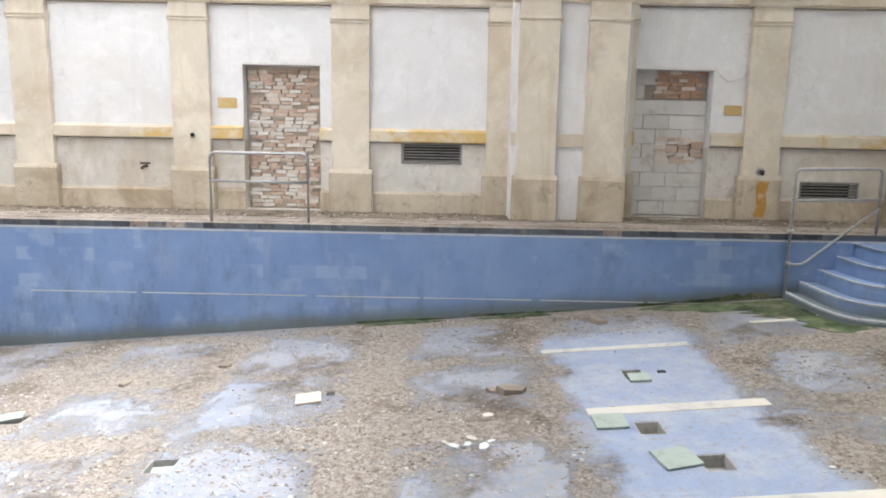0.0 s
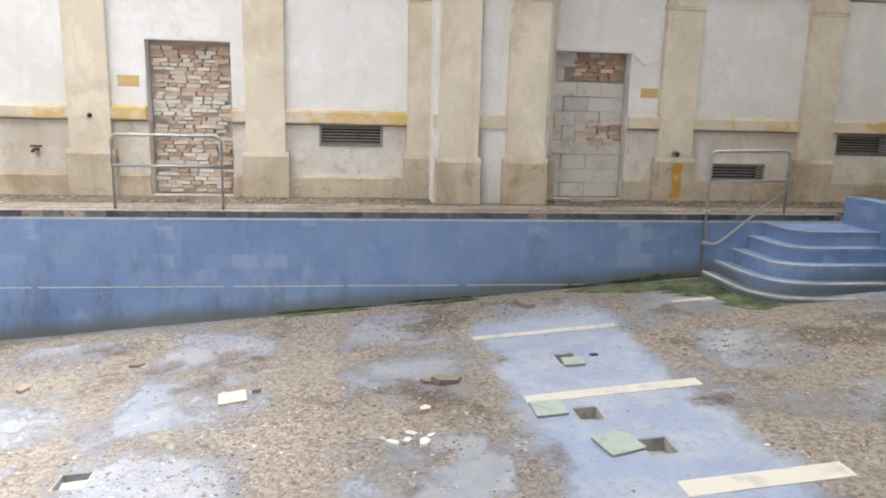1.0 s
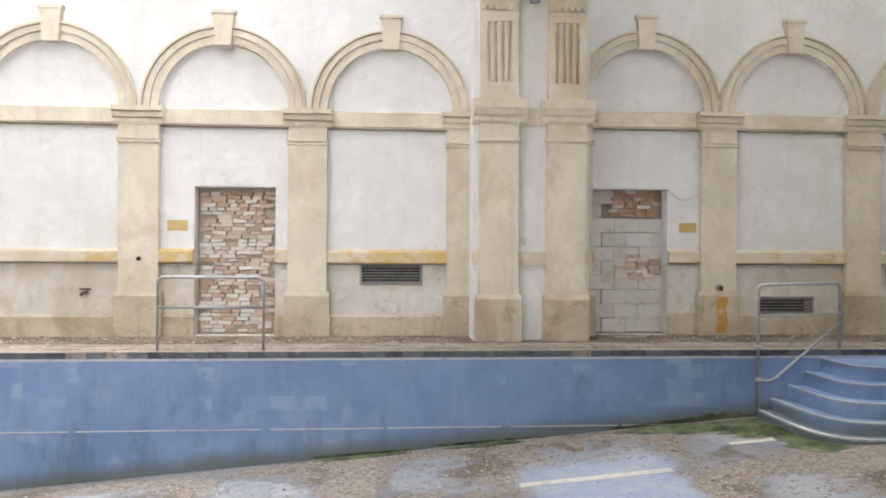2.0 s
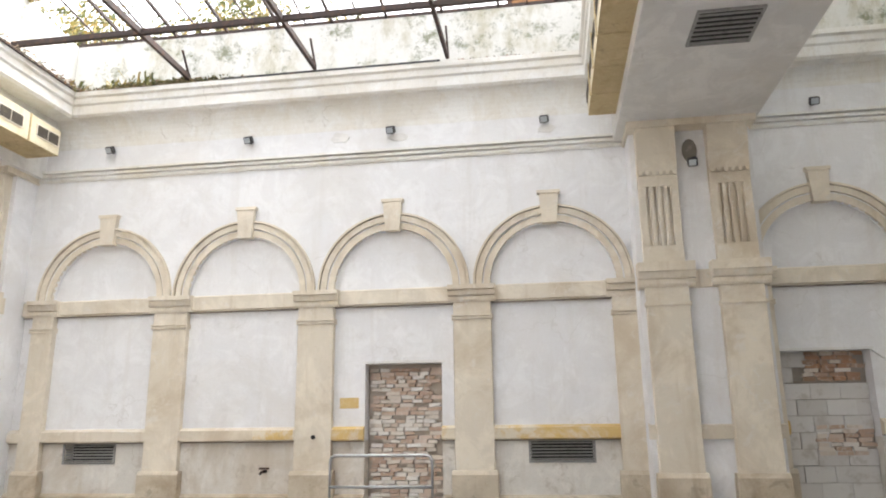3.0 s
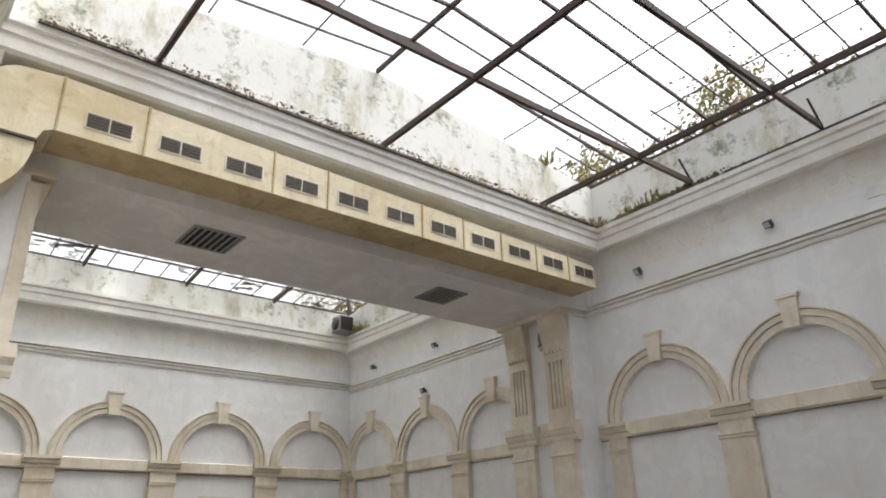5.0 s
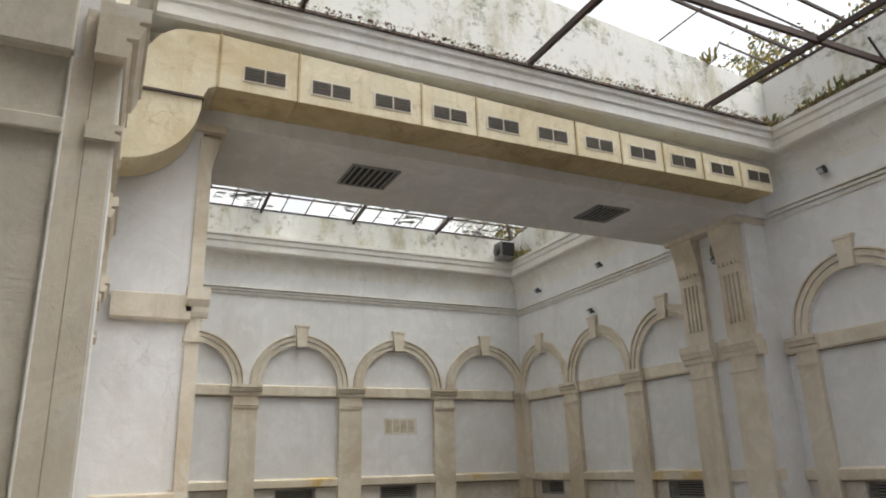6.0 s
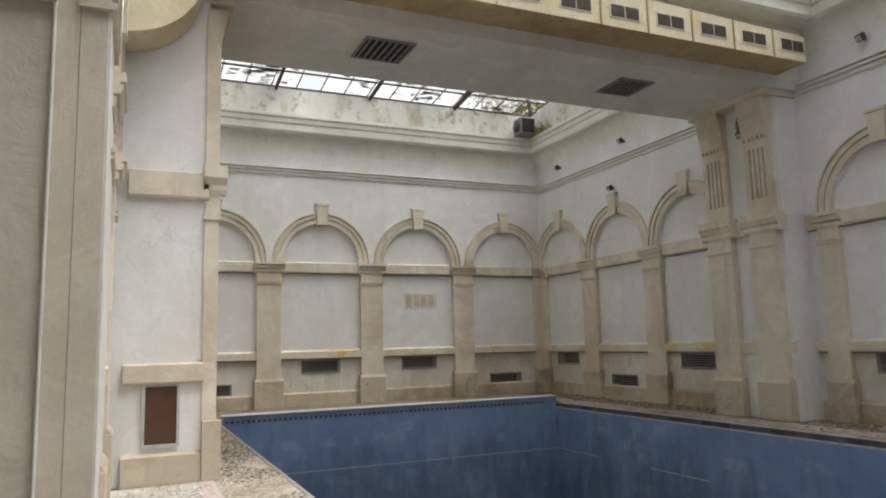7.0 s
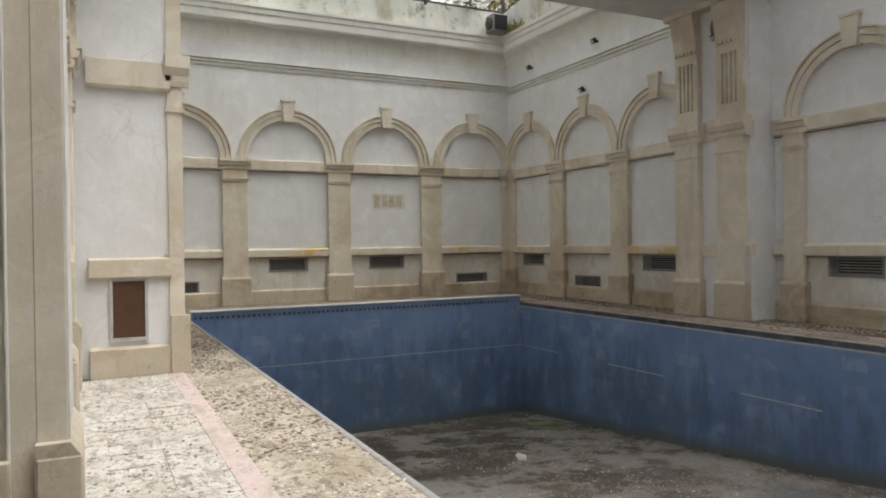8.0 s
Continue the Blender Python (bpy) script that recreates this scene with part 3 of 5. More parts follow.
wall_south = part("wall_south", holed_slab(-14.7, 13.25, LOW, WALLTOP, [(-0.475, 4.05, LOW, 6.3)], -0.35, 0.0, M_SOUTH), WHITE)
tagged(wall_south, "white limewashed arcaded wall beside the pool deck", "wall", kind="structure")
part("dado", holed_slab(-14.7, 13.25, -0.2, LOW, [(-0.475, 4.05, 0.0, LOW)], -0.35, 0.0, M_SOUTH), DADO, wall_south)
arcade(wall_south, M_SOUTH, -5.85, -0.475, [-4.43, -1.97], 2.465, (0,), [(-3.0, -0.9)], False, 2.78)
M_JAMB = Matrix.Translation((0, 0.05, 0)) @ M_SOUTH
pilaster(wall_south, M_JAMB, -0.735, 0, 2.78)
part("pilaster_core", boxed(-1.02, -0.447, -0.05, 0.002, 0.0, 3.40, M_JAMB), CREAM, wall_south)
arcade(wall_south, M_SOUTH, -14.7, -7.55, NW, 2.38, ())
arcade(wall_south, M_SOUTH, 5.75, 12.95, NE, 2.38, ())
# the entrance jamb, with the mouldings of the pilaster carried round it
# grey-cream faces carry the dimmer light of the east side in their tone
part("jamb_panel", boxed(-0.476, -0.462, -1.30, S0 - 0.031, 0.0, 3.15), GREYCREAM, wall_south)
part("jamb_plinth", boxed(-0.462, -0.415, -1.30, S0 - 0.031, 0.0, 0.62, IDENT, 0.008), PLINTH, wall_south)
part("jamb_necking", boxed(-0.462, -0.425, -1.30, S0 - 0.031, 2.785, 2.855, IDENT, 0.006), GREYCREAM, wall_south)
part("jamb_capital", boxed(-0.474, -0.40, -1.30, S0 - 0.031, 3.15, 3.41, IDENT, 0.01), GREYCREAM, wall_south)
part("jamb_return", boxed(-0.476, -0.446, S0 - 0.03, S0, 0.0, 3.15), CREAM, wall_south)
part("jamb_seam", boxed(-0.470, -0.437, S0 - 0.042, S0 - 0.0305, 0.0, 3.15, IDENT, 0.003), MOULD, wall_south)
# thin pale facings put the skylight on these pilaster fronts into their colour
for u, m in ((-3.2, M_SOUTH), (-0.735, M_JAMB)):
    part("skylit_face", boxed(u - 0.285, u + 0.288, 0.10, 0.114, 0.68, 3.14, m), MOULD, wall_south, "white face of the pilaster, paled for the skylight on it")
lobby = part("wall_lobby", holed_slab(-0.775, 4.35, -0.2, 6.6, [], -0.2, 0.0, Matrix.Translation((0, -3.2, 0))), WHITE)
tagged(lobby, "plain plaster wall closing the entrance lobby", "wall", kind="structure")
for u in (-0.775, 4.05):
    part("return_wall", boxed(u, u + 0.3, -3.2, S0 - 0.35, -0.2, 6.6), WHITE, lobby)
part("lobby_ceiling", boxed(-0.475, 4.05, -3.2, S0 - 0.35, 6.3, 6.6), WHITE, lobby)


# ---------------------------------------------------------------- piers and beams
def pier(name, m, x0, x1, v):
    """Projecting pier with twin pilasters, fluted scroll brackets above the capitals and a soffit cornice."""
    p = part(name, boxed(x0, x1, 0.0, v - 0.12, 0.0, 5.6, m), WHITE)
    tagged(p, "projecting plaster pier with paired cream pilasters", "pier", kind="structure")
    w = (x1 - x0 - 0.06 - 0.34) / 2
    for a in (x0 + 0.03, x1 - 0.03 - w):
        b = a + w
        s = part("pilaster", boxed(a + 0.04, b - 0.04, v - 0.13, v, 0.66, 3.22, m, 0.006), CREAM, p)
        bm = boxed(a - 0.005, b + 0.005, v - 0.14, v + 0.05, 0.0, 0.62, m, 0.01)
        sweep_profile(bm, [(v - 0.14, 0.62), (v + 0.045, 0.62), (v + 0.005, 0.67), (v - 0.14, 0.67)], a, b, m)
        part("plinth", bm, PLINTH, s)
        bm = sweep_profile(nb(), [(v - 0.13, 3.16), (v + 0.01, 3.16), (v + 0.03, 3.2), (v + 0.03, 3.26), (v + 0.06, 3.28), (v + 0.09, 3.36),
                                  (v + 0.10, 3.37), (v + 0.10, 3.50), (v - 0.13, 3.50)], a - 0.06, b + 0.06, m)
        part("capital", bm, CREAM, s)
        part("necking", sweep_profile(nb(), [(v - 0.1, 2.89), (v + 0.015, 2.89), (v + 0.025, 2.91), (v + 0.02, 2.945), (v - 0.1, 2.95)], a + 0.02, b - 0.02, m), CREAM, s)
        bm = nb()
        prof = [(v - 0.13, 3.50), (v - 0.065, 3.50), (v - 0.065, 4.80), (v - 0.02, 4.82), (v + 0.0, 4.86), (v + 0.03, 5.1), (v + 0.10, 5.44), (v + 0.11, 5.50), (v - 0.13, 5.50)]
        sweep_profile(bm, prof, a + 0.05, b - 0.05, m)
        box(bm, a + 0.05, b - 0.05, v - 0.07, v - 0.02, 3.50, 3.76, m)
        box(bm, a + 0.05, b - 0.05, v - 0.07, v - 0.02, 4.64, 4.81, m)
        t = part("bracket", bm, CREAM, p)
        pitch = (b - a - 0.36) / 3
        ribs = [a + 0.05] + [a + 0.18 + pitch * k + q for k in range(4) for q in (-0.022, 0.022)] + [b - 0.05]
        for u0, u1 in zip(ribs[::2], ribs[1::2]):
            part("rib", boxed(u0, u1, v - 0.07, v - 0.021, 3.76, 4.64, m, 0.004), CREAM, t)
        for k in range(6):
            u = a + 0.09 + (b - a - 0.18) * k / 5
            part("tooth", boxed(u - 0.022, u + 0.022, v - 0.03, v + 0.015, 4.80, 4.87, m), CREAM, t)
    part("string_course", sweep_profile(nb(), [(v - 0.2, 3.15), (v - 0.07, 3.15), (v - 0.06, 3.40), (v - 0.2, 3.42)], x0 - 0.02, x1 + 0.02, m), CREAM, p)
    part("dado_rail", sweep_profile(nb(), [(v - 0.2, 1.10), (v - 0.07, 1.10), (v - 0.06, 1.28), (v - 0.2, 1.31)], x0 - 0.012, x1 + 0.012, m), CREAM, p)
    part("crown", boxed(x0 - 0.04, x1 + 0.04, 0.0, v + 0.15, 5.50, 5.598, m), CREAM, p)
    return p


PIER_W, PIER_E = (-7.55, -5.85), (4.14, 5.86)
pier("pier_north_west", M_NORTH, -7.66, -5.96, 0.72)
pier("pier_north_east", M_NORTH, *PIER_E, 0.72)
pier_s = pier("pier_south_west", M_SOUTH, *PIER_W, 1.18)
pier("pier_south_east", M_SOUTH, 4.35, 6.08, 1.10)


def beam(name, x0, x1, vents):
    b = part(name, boxed(x0, x1, S0 - 0.01, 10.48, 5.6, 7.02), SOFFIT)
    tagged(b, "broad plastered ceiling beam across the hall", "beam", kind="structure")
    for xa, xb, ya, yb in vents:
        g = thing("soffit_grille", "dark rectangular louvred grille in the beam soffit", "vent", "soffit grilles")
        part("backing", boxed(xa, xb, ya, yb, 5.584, 5.596), VOID, g)
        bm = nb()
        for a, c, d, e in ((xa - 0.03, xb + 0.03, ya - 0.03, ya), (xa - 0.03, xb + 0.03, yb, yb + 0.03), (xa - 0.03, xa, ya, yb), (xb, xb + 0.03, ya, yb)):
            box(bm, a, c, d, e, 5.57, 5.597)
        part("frame", bm, GRILLE, g)
        for k in range(7):
            y = ya + (yb - ya) * (k + 0.5) / 7
            part("slat", boxed(xa, xb, y - 0.012, y + 0.012, 5.565, 5.58), GRILLE, g)
    return b


beam_w = beam("beam_west", -7.80, -5.83, [(-7.0, -6.32, 2.74, 3.42), (-7.02, -6.38, 7.05, 7.66)])
part("upper_face", boxed(-5.835, -5.60, S0 - 0.01, 10.48, 6.45, 7.02), SOFFIT, beam_w)
beam("beam_east", 3.98, 5.95, [(4.60, 5.25, 2.8, 3.5), (4.60, 5.25, 6.78, 7.46)])

# ---------------------------------------------------------------- skylights
SECTIONS = [("west", -14.7, -7.80), ("centre", -5.62, 3.98), ("east", 5.95, 13.25)]
Y0, Y1 = S0 - 0.03, 10.5


def skylight(tag_name, xa, xb, phase):
    """Cornice ring, damp upstand walls, girders and thin glazing bars over one stretch of the hall."""
    ring = nb()
    prof = [(0.0, 6.60), (0.36, 6.60), (0.40, 6.64), (0.40, 6.80), (0.43, 6.83), (0.43, 6.93), (0.47, 6.96), (0.47, 7.04), (0.0, 7.04)]
    # four mitred runs
    corners = [((xa, Y0), (1, 1)), ((xb, Y0), (-1, 1)), ((xb, Y1), (-1, -1)), ((xa, Y1), (1, -1))]
    loops = [[ring.verts.new((c[0] + s[0] * v, c[1] + s[1] * v, z)) for v, z in prof] for c, s in corners]
    for i in range(4):
        a, b = loops[i], loops[(i + 1) % 4]
        for j in range(len(prof)):
            k = (j + 1) % len(prof)
            ring.faces.new((a[j], b[j], b[k], a[k]))
    cor = part("cornice_" + tag_name, ring, MOULD)
    tagged(cor, "white moulded plaster cornice round the roof light", "cornice", kind="structure")
    up = thing("upstand_" + tag_name, "damp mould-stained plaster upstand of the roof light", "upstand", kind="structure")
    i0, i1, j0, j1 = xa + 0.30, xb - 0.30, Y0 + 0.30, Y1 - 0.30
    roof = thing("skylight_frame_" + tag_name, "rusty steel roof light frame with its glass gone", "skylight", kind="structure")
    rng = random.Random(tag_name)
    if tag_name == "centre":
        gable_light(up, roof, rng, xa, xb, i0, i1, j0, j1, phase)
    else:
        tagged(roof, "rusty steel roof light with cracked, leaf-littered glass")
        shed_light(up, roof, rng, i0, i1, j0, j1, tag_name == "east")


def gable_light(up, roof, rng, xa, xb, i0, i1, j0, j1, phase):
    """Low pitched glazing with its ridge along the hall; most of the thin bars are broken off."""
    ym = (j0 + j1) / 2
    eave, ridge = 8.02, 8.55
    part("north_upstand", boxed(i0 - 0.2, i1 + 0.2, j1, j1 + 0.2, 7.03, eave), DAMP, up)
    part("south_upstand", boxed(i0 - 0.2, i1 + 0.2, j0 - 0.2, j0, 7.03, eave), DAMP, up)
    for x in (i0 - 0.2, i1):
        g = [(j0, 7.03), (j1, 7.03), (j1, eave), (ym, ridge), (j0, eave)]
        m = Matrix(((0, 1, 0, x), (1, 0, 0, 0), (0, 0, 1, 0), (0, 0, 0, 1)))
        part("gable", prism(nb(), g, 0.0, 0.2, m), DAMP, up)
    for y in (1.65, 5.07, 8.57):
        part("girder", bar(nb(), (xa + 0.40, y, 7.15), (xb - 0.40, y, 7.15), 0.06, 0.09), RUST, roof)
    x = phase
    while x < xb - 0.6:
        if x > xa + 0.6:
            part("girder", bar(nb(), (x, Y0 + 0.40, 7.16), (x, Y1 - 0.40, 7.16), 0.055, 0.10), RUST, roof)
            part("strut", bar(nb(), (x + 0.02, Y1 - 0.42, 7.12), (x + 0.03, Y1 - 0.75, 7.5), 0.03), RUST, roof)
        x += 2.24
    step = 0.50
    n = int((i1 - i0) / step)
    for k in range(1, n + 1):
        x = i0 + (i1 - i0) * k / (n + 1)
        w = 0.040 if k % 2 == 0 else 0.022
        for ja in (j1, j0):
            top = 1.0 if k % 2 == 0 or rng.random() < 0.7 else rng.uniform(0.12, 0.8)
            bend = 0.0 if top == 1.0 else rng.uniform(-0.05, 0.05)
            part("glazing_bar", bar(nb(), (x, ja, eave + 0.03), (x + bend, ja + (ym - ja) * top, eave + 0.03 + (ridge - eave) * top), w, w * 1.3), RUST, roof)
    part("ridge_bar", bar(nb(), (i0, ym, ridge + 0.03), (i1, ym, ridge + 0.03), 0.05, 0.07), RUST, roof)
    for f in (0.2, 0.46, 0.74):
        for ja in (j0, j1):
            y, z = ja + (ym - ja) * f, eave + 0.05 + (ridge - eave) * f
            x = i0
            while x < i1 - 0.1:
                l = rng.choice((0.56, 1.12, 1.68, 2.24))
                if rng.random() < 0.93:
                    part("purlin", bar(nb(), (x, y, z), (min(x + l, i1), y, z), 0.018), RUST, roof)
                x += l
    for ja in (j0 - 0.02, j1 + 0.02):
        part("eaves_angle", bar(nb(), (i0, ja, eave + 0.02), (i1, ja, eave + 0.02), 0.05, 0.06), RUST, roof)


def shed_light(up, roof, rng, i0, i1, j0, j1, flip):
    """Glazing that rises from the end wall towards the beam, still holding cracked littered panes."""
    lo, hi = 7.72, 8.55
    xl, xh = (i1, i0) if flip else (i0, i1)

    def zz(x):
        return lo + (hi - lo) * (x - xl) / (xh - xl)

    part("low_upstand", boxed(xl - (0.2 if not flip else 0), xl + (0.2 if flip else 0), j0 - 0.2, j1 + 0.2, 7.03, lo), DAMP, up)
    part("high_upstand", boxed(xh - (0.2 if flip else 0), xh + (0.2 if not flip else 0), j0 - 0.2, j1 + 0.2, 7.03, hi), DAMP, up)
    for y in (j0 - 0.2, j1):
        part("side_upstand", prism(nb(), [(xl, 7.03), (xh, 7.03), (xh, hi), (xl, lo)], y, y + 0.2), DAMP, up)
    y = j0 + 0.75
    while y < j1:
        part("rafter", bar(nb(), (xl, y, lo - 0.02), (xh, y, hi - 0.02), 0.05, 0.10), RUST, roof)
        y += 2.4
    rows, cols = 8, 17
    for r in range(rows + 1):
        x = xl + (xh - xl) * r / rows
        part("purlin", bar(nb(), (x, j0, zz(x) + 0.03), (x, j1, zz(x) + 0.03), 0.03, 0.04), RUST, roof)
    for c in range(cols + 1):
        y = j0 + (j1 - j0) * c / cols
        part("glazing_bar", bar(nb(), (xl, y, lo + 0.05), (xh, y, hi + 0.05), 0.022), RUST, roof)
    for r in range(rows):
        for c in range(cols):
            if rng.random() < (0.03 if flip else 0.12):
                continue
            x0, x1 = xl + (xh - xl) * (r + 0.02) / rows, xl + (xh - xl) * (r + 0.98) / rows
            y0, y1 = j0 + (j1 - j0) * c / cols + 0.014, j0 + (j1 - j0) * (c + 1) / cols - 0.014
            bm = nb()
            q = [bm.verts.new((x, y, zz(x) + dz)) for dz in (0.062, 0.069) for x, y in ((x0, y0), (x1, y0), (x1, y1), (x0, y1))]
            for idx in ((0, 1, 2, 3), (7, 6, 5, 4), (0, 4, 5, 1), (1, 5, 6, 2), (2, 6, 7, 3), (3, 7, 4, 0)):
                bm.faces.new([q[i] for i in idx])
            part("pane", bm, DIRTIERGLASS if flip else DIRTYGLASS, roof)


for tag_name, xa, xb in SECTIONS:
    skylight(tag_name, xa, xb, {"west": -12.0, "centre": -5.31 + 2.24, "east": 8.0}[tag_name])
ceiling = part("ceiling", holed_slab(-15.05, 13.6, S0 - 0.38, 10.85, [(a + 0.28, b - 0.28, Y0 + 0.28, Y1 - 0.28) for _, a, b in SECTIONS],
                                     7.0, 7.03, Matrix(((1, 0, 0, 0), (0, 0, 1, 0), (0, 1, 0, 0), (0, 0, 0, 1)))), ROOFING)
tagged(ceiling, "flat roof slab around the roof lights", "ceiling", kind="structure")

# ---------------------------------------------------------------- pool and decks
PX0, PX1, PY0, PY1 = -11.64, 10.0, 1.54, 8.86


def floor_z(x):
    return -1.57 + 0.085 * x


M_FLOOR = Matrix(((1, 0, 0, 0), (0, 0, 1, 0), (0.085, 1, 0, -1.57), (0, 0, 0, 1)))
SHIFT = Vector((0.10, -0.10, 0.0))
PITS = [(a + SHIFT.x, b + SHIFT.x, c + SHIFT.y, d + SHIFT.y) for a, b, c, d in ((5.07, 5.31, 4.20, 4.48), (4.76, 4.99, 4.88, 5.15), (4.96, 5.18, 6.14, 6.47), (0.63, 0.88, 4.71, 4.97), (1.88, 2.00, 6.24, 6.36), (-1.37, -1.12, 5.98, 6.18))]


def pool():
    pl = thing("pool_basin", "empty swimming pool with weathered blue painted walls", "pool", kind="structure")
    for nm, y0, y1 in (("north_pool_wall", PY1, PY1 + 0.25), ("south_pool_wall", PY0 - 0.25, PY0)):
        bm = nb()
        prism(bm, [(PX0 - 0.25, floor_z(PX0) - 0.25), (PX1 + 0.25, floor_z(PX1) - 0.25), (PX1 + 0.25, -0.085), (PX0 - 0.25, -0.085)], y0, y1)
        part(nm, bm, BLUE, pl)
    part("west_pool_wall", boxed(PX0 - 0.25, PX0, PY0, PY1, floor_z(PX0) - 0.25, 0.13), BLUE, pl)
    part("east_pool_wall", boxed(PX1, PX1 + 0.3, PY0, PY1, floor_z(PX1) - 0.25, 0.27), BLUE, pl)
    part("west_coping", boxed(PX0 - 0.30, PX0 + 0.02, PY0 - 0.02, PY1 + 0.02, 0.13, 0.16, IDENT, 0.008), PALELINE, pl)
    part("paint_line", boxed(PX0, PX1, PY1 - 0.006, PY1, -0.115, -0.09), PALELINE, pl)
    rng = random.Random(4)
    x = PX0
    while x < PX1 - 0.5:
        l = rng.uniform(0.5, 1.6)
        if rng.random() < 0.72:
            part("lane_line", boxed(x, min(x + l, PX1), PY1 - 0.006, PY1, -1.010, -0.996), PALELINE, pl)
        x += l + rng.uniform(0.01, 0.14)
    part("lane_line", boxed(PX0, PX0 + 0.006, PY0, PY1 - 0.01, -1.010, -0.996), PALELINE, pl)
    fl = part("pool_floor", holed_slab(PX0, PX1, PY0, PY1, PITS, -0.2, 0.0, M_FLOOR), POOLFLOOR)
    tagged(fl, "sloping pool floor of faded blue paint under brown debris", "pool floor", kind="structure")
    return pl, fl


pool_basin, pool_floor = pool()
deck = thing("deck", "derelict poolside deck littered with plaster debris", "deck", kind="structure")
part("north_deck", boxed(-14.7, 13.25, 9.68, 10.5, -0.2, 0.0), DECKFAR, deck)
part("north_gutter", boxed(-14.7, 13.25, 9.61, 9.68, -0.2, -0.07), DARKSILT, deck)
part("north_edge_slab", boxed(-14.7, 13.25, PY1 + 0.25, 9.61, -0.2, 0.004), DECKEDGE, deck)
part("west_deck", boxed(-14.7, PX0 - 0.25, S0 - 0.03, PY1 + 0.25, -0.2, 0.0), DECKFAR, deck)
part("east_deck", boxed(PX1 + 0.3, 13.25, S0 - 0.03, PY1 + 0.25, -0.2, 0.0), DECKFAR, deck)
part("south_slab", boxed(PX0 - 0.25, PX1 + 0.3, 0.74, PY0 - 0.085, -0.2, 0.0), DECKSLAB, deck)
part("border_strip", boxed(PX0 - 0.25, PX1 + 0.3, 0.58, 0.74, -0.2, 0.004), PINK, deck)
part("south_bed", boxed(PX0 - 0.25, PX1 + 0.3, S0 - 0.03, 0.58, -0.2, -0.012), MORTAR, deck)
part("lobby_floor", boxed(-0.475, 4.05, -3.2, S0 - 0.03, -0.2, 0.0), DECKSLAB, deck)

# ---------------------------------------------------------------- door infills
def door_reveal(name, d, label, mat):
    w = thing(name, label, "blocked doorway", kind="structure")
    u0, u1, z0, z1 = d
    part("backing", boxed(u0, u1, -0.34, -0.26, z0, z1, M_NORTH), mat, w)
    part("lintel", boxed(u0 - 0.03, u1 + 0.05, 0.0, 0.012, z1 + 0.0, z1 + 0.035, M_NORTH), SOFFIT, w)
    return w


door_1 = door_reveal("door_1", DOOR_A, "doorway walled up with rough old brick", JOINT)
door_2 = door_reveal("door_2", DOOR_B, "doorway walled up with pale concrete blocks", BLOCKJOINT)

# ---------------------------------------------------------------- air ducts
def air_duct(name, xf, xb, ya, yb, taper, drop):
    """Rectangular painted duct hung on the beam, with twin grilles, flanges and, at one end, an S bend."""
    d = thing(name, "cream painted sheet metal air duct with small grilles", "air duct")
    s = 1 if xf > xb else -1
    top0, top1, bot = 6.52, 6.70 - taper, 5.82
    m = Matrix(((0, 1, 0, 0), (1, 0, 0, 0), (0, 0, 1, 0), (0, 0, 0, 1)))
    part("casing", prism(nb(), [(ya, bot), (yb, bot), (yb, top1), (ya, top0)], min(xf, xb), max(xf, xb), m), DUCT, d)
    # underside in a deeper ochre than the casing
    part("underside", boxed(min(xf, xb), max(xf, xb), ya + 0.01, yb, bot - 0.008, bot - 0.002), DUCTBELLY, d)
    n = 11
    for k in range(n):
        y = ya + 0.55 + (yb - ya - 0.85) * k / (n - 1)
        if k not in (2, 5):
            yy = y - 0.42 if k else ya + 0.01
            zt = top0 + (top1 - top0) * (yy - ya) / (yb - ya)
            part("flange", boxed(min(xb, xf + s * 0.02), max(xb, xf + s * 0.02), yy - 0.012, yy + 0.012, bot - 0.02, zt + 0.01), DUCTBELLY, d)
        g = part("grille", boxed(xf, xf + s * 0.010, y - 0.27, y + 0.27, 5.95, 6.17), CREAM, d)
        for h in (-1, 1):
            yc = y + h * 0.128
            part("louvre", boxed(xf + s * 0.004, xf + s * 0.014, yc - 0.118, yc + 0.118, 5.97, 6.15), BRONZE, g)
            for j in range(4):
                z = 6.0 + 0.04 * j
                part("blade", boxed(xf + s * 0.012, xf + s * 0.022, yc - 0.105, yc + 0.105, z - 0.006, z + 0.006), BRONZE, g)
    if drop:
        pts = [(ya, bot), (ya - 0.10, bot - 0.05), (ya - 0.15, bot - 0.17)]
        pts += [(ya - 0.89, bot - 0.19)] + [(ya - 0.36 - 0.53 * math.cos(radians(a)), bot - 0.12 + (top0 - 0.03 - bot + 0.12) * math.sin(radians(a))) for a in range(0, 91, 6)] + [(ya, top0)]
        e = part("elbow", prism(nb(), pts, min(xf, xb), max(xf, xb), m), DUCT, d)
        low = [(ya - 0.155, bot - 0.205)] + arc(ya - 1.0, bot - 0.225, 0.845, 0, -90, 16) + [(ya - 1.0, bot - 0.205)]
        part("lower_elbow", prism(nb(), low, min(xf, xb), max(xf, xb), m), DUCT, d)
        part("flange", boxed(min(xb, xf + s * 0.03), max(xb, xf + s * 0.03), ya - 0.99, ya - 0.14, bot - 0.215, bot - 0.185), RUST, d)
    return d


air_duct("air_duct", -5.24, -5.83, 0.69, 9.90, 0.45, True)
air_duct("air_duct", 3.58, 3.98, 0.85, 9.80, 0.45, True)

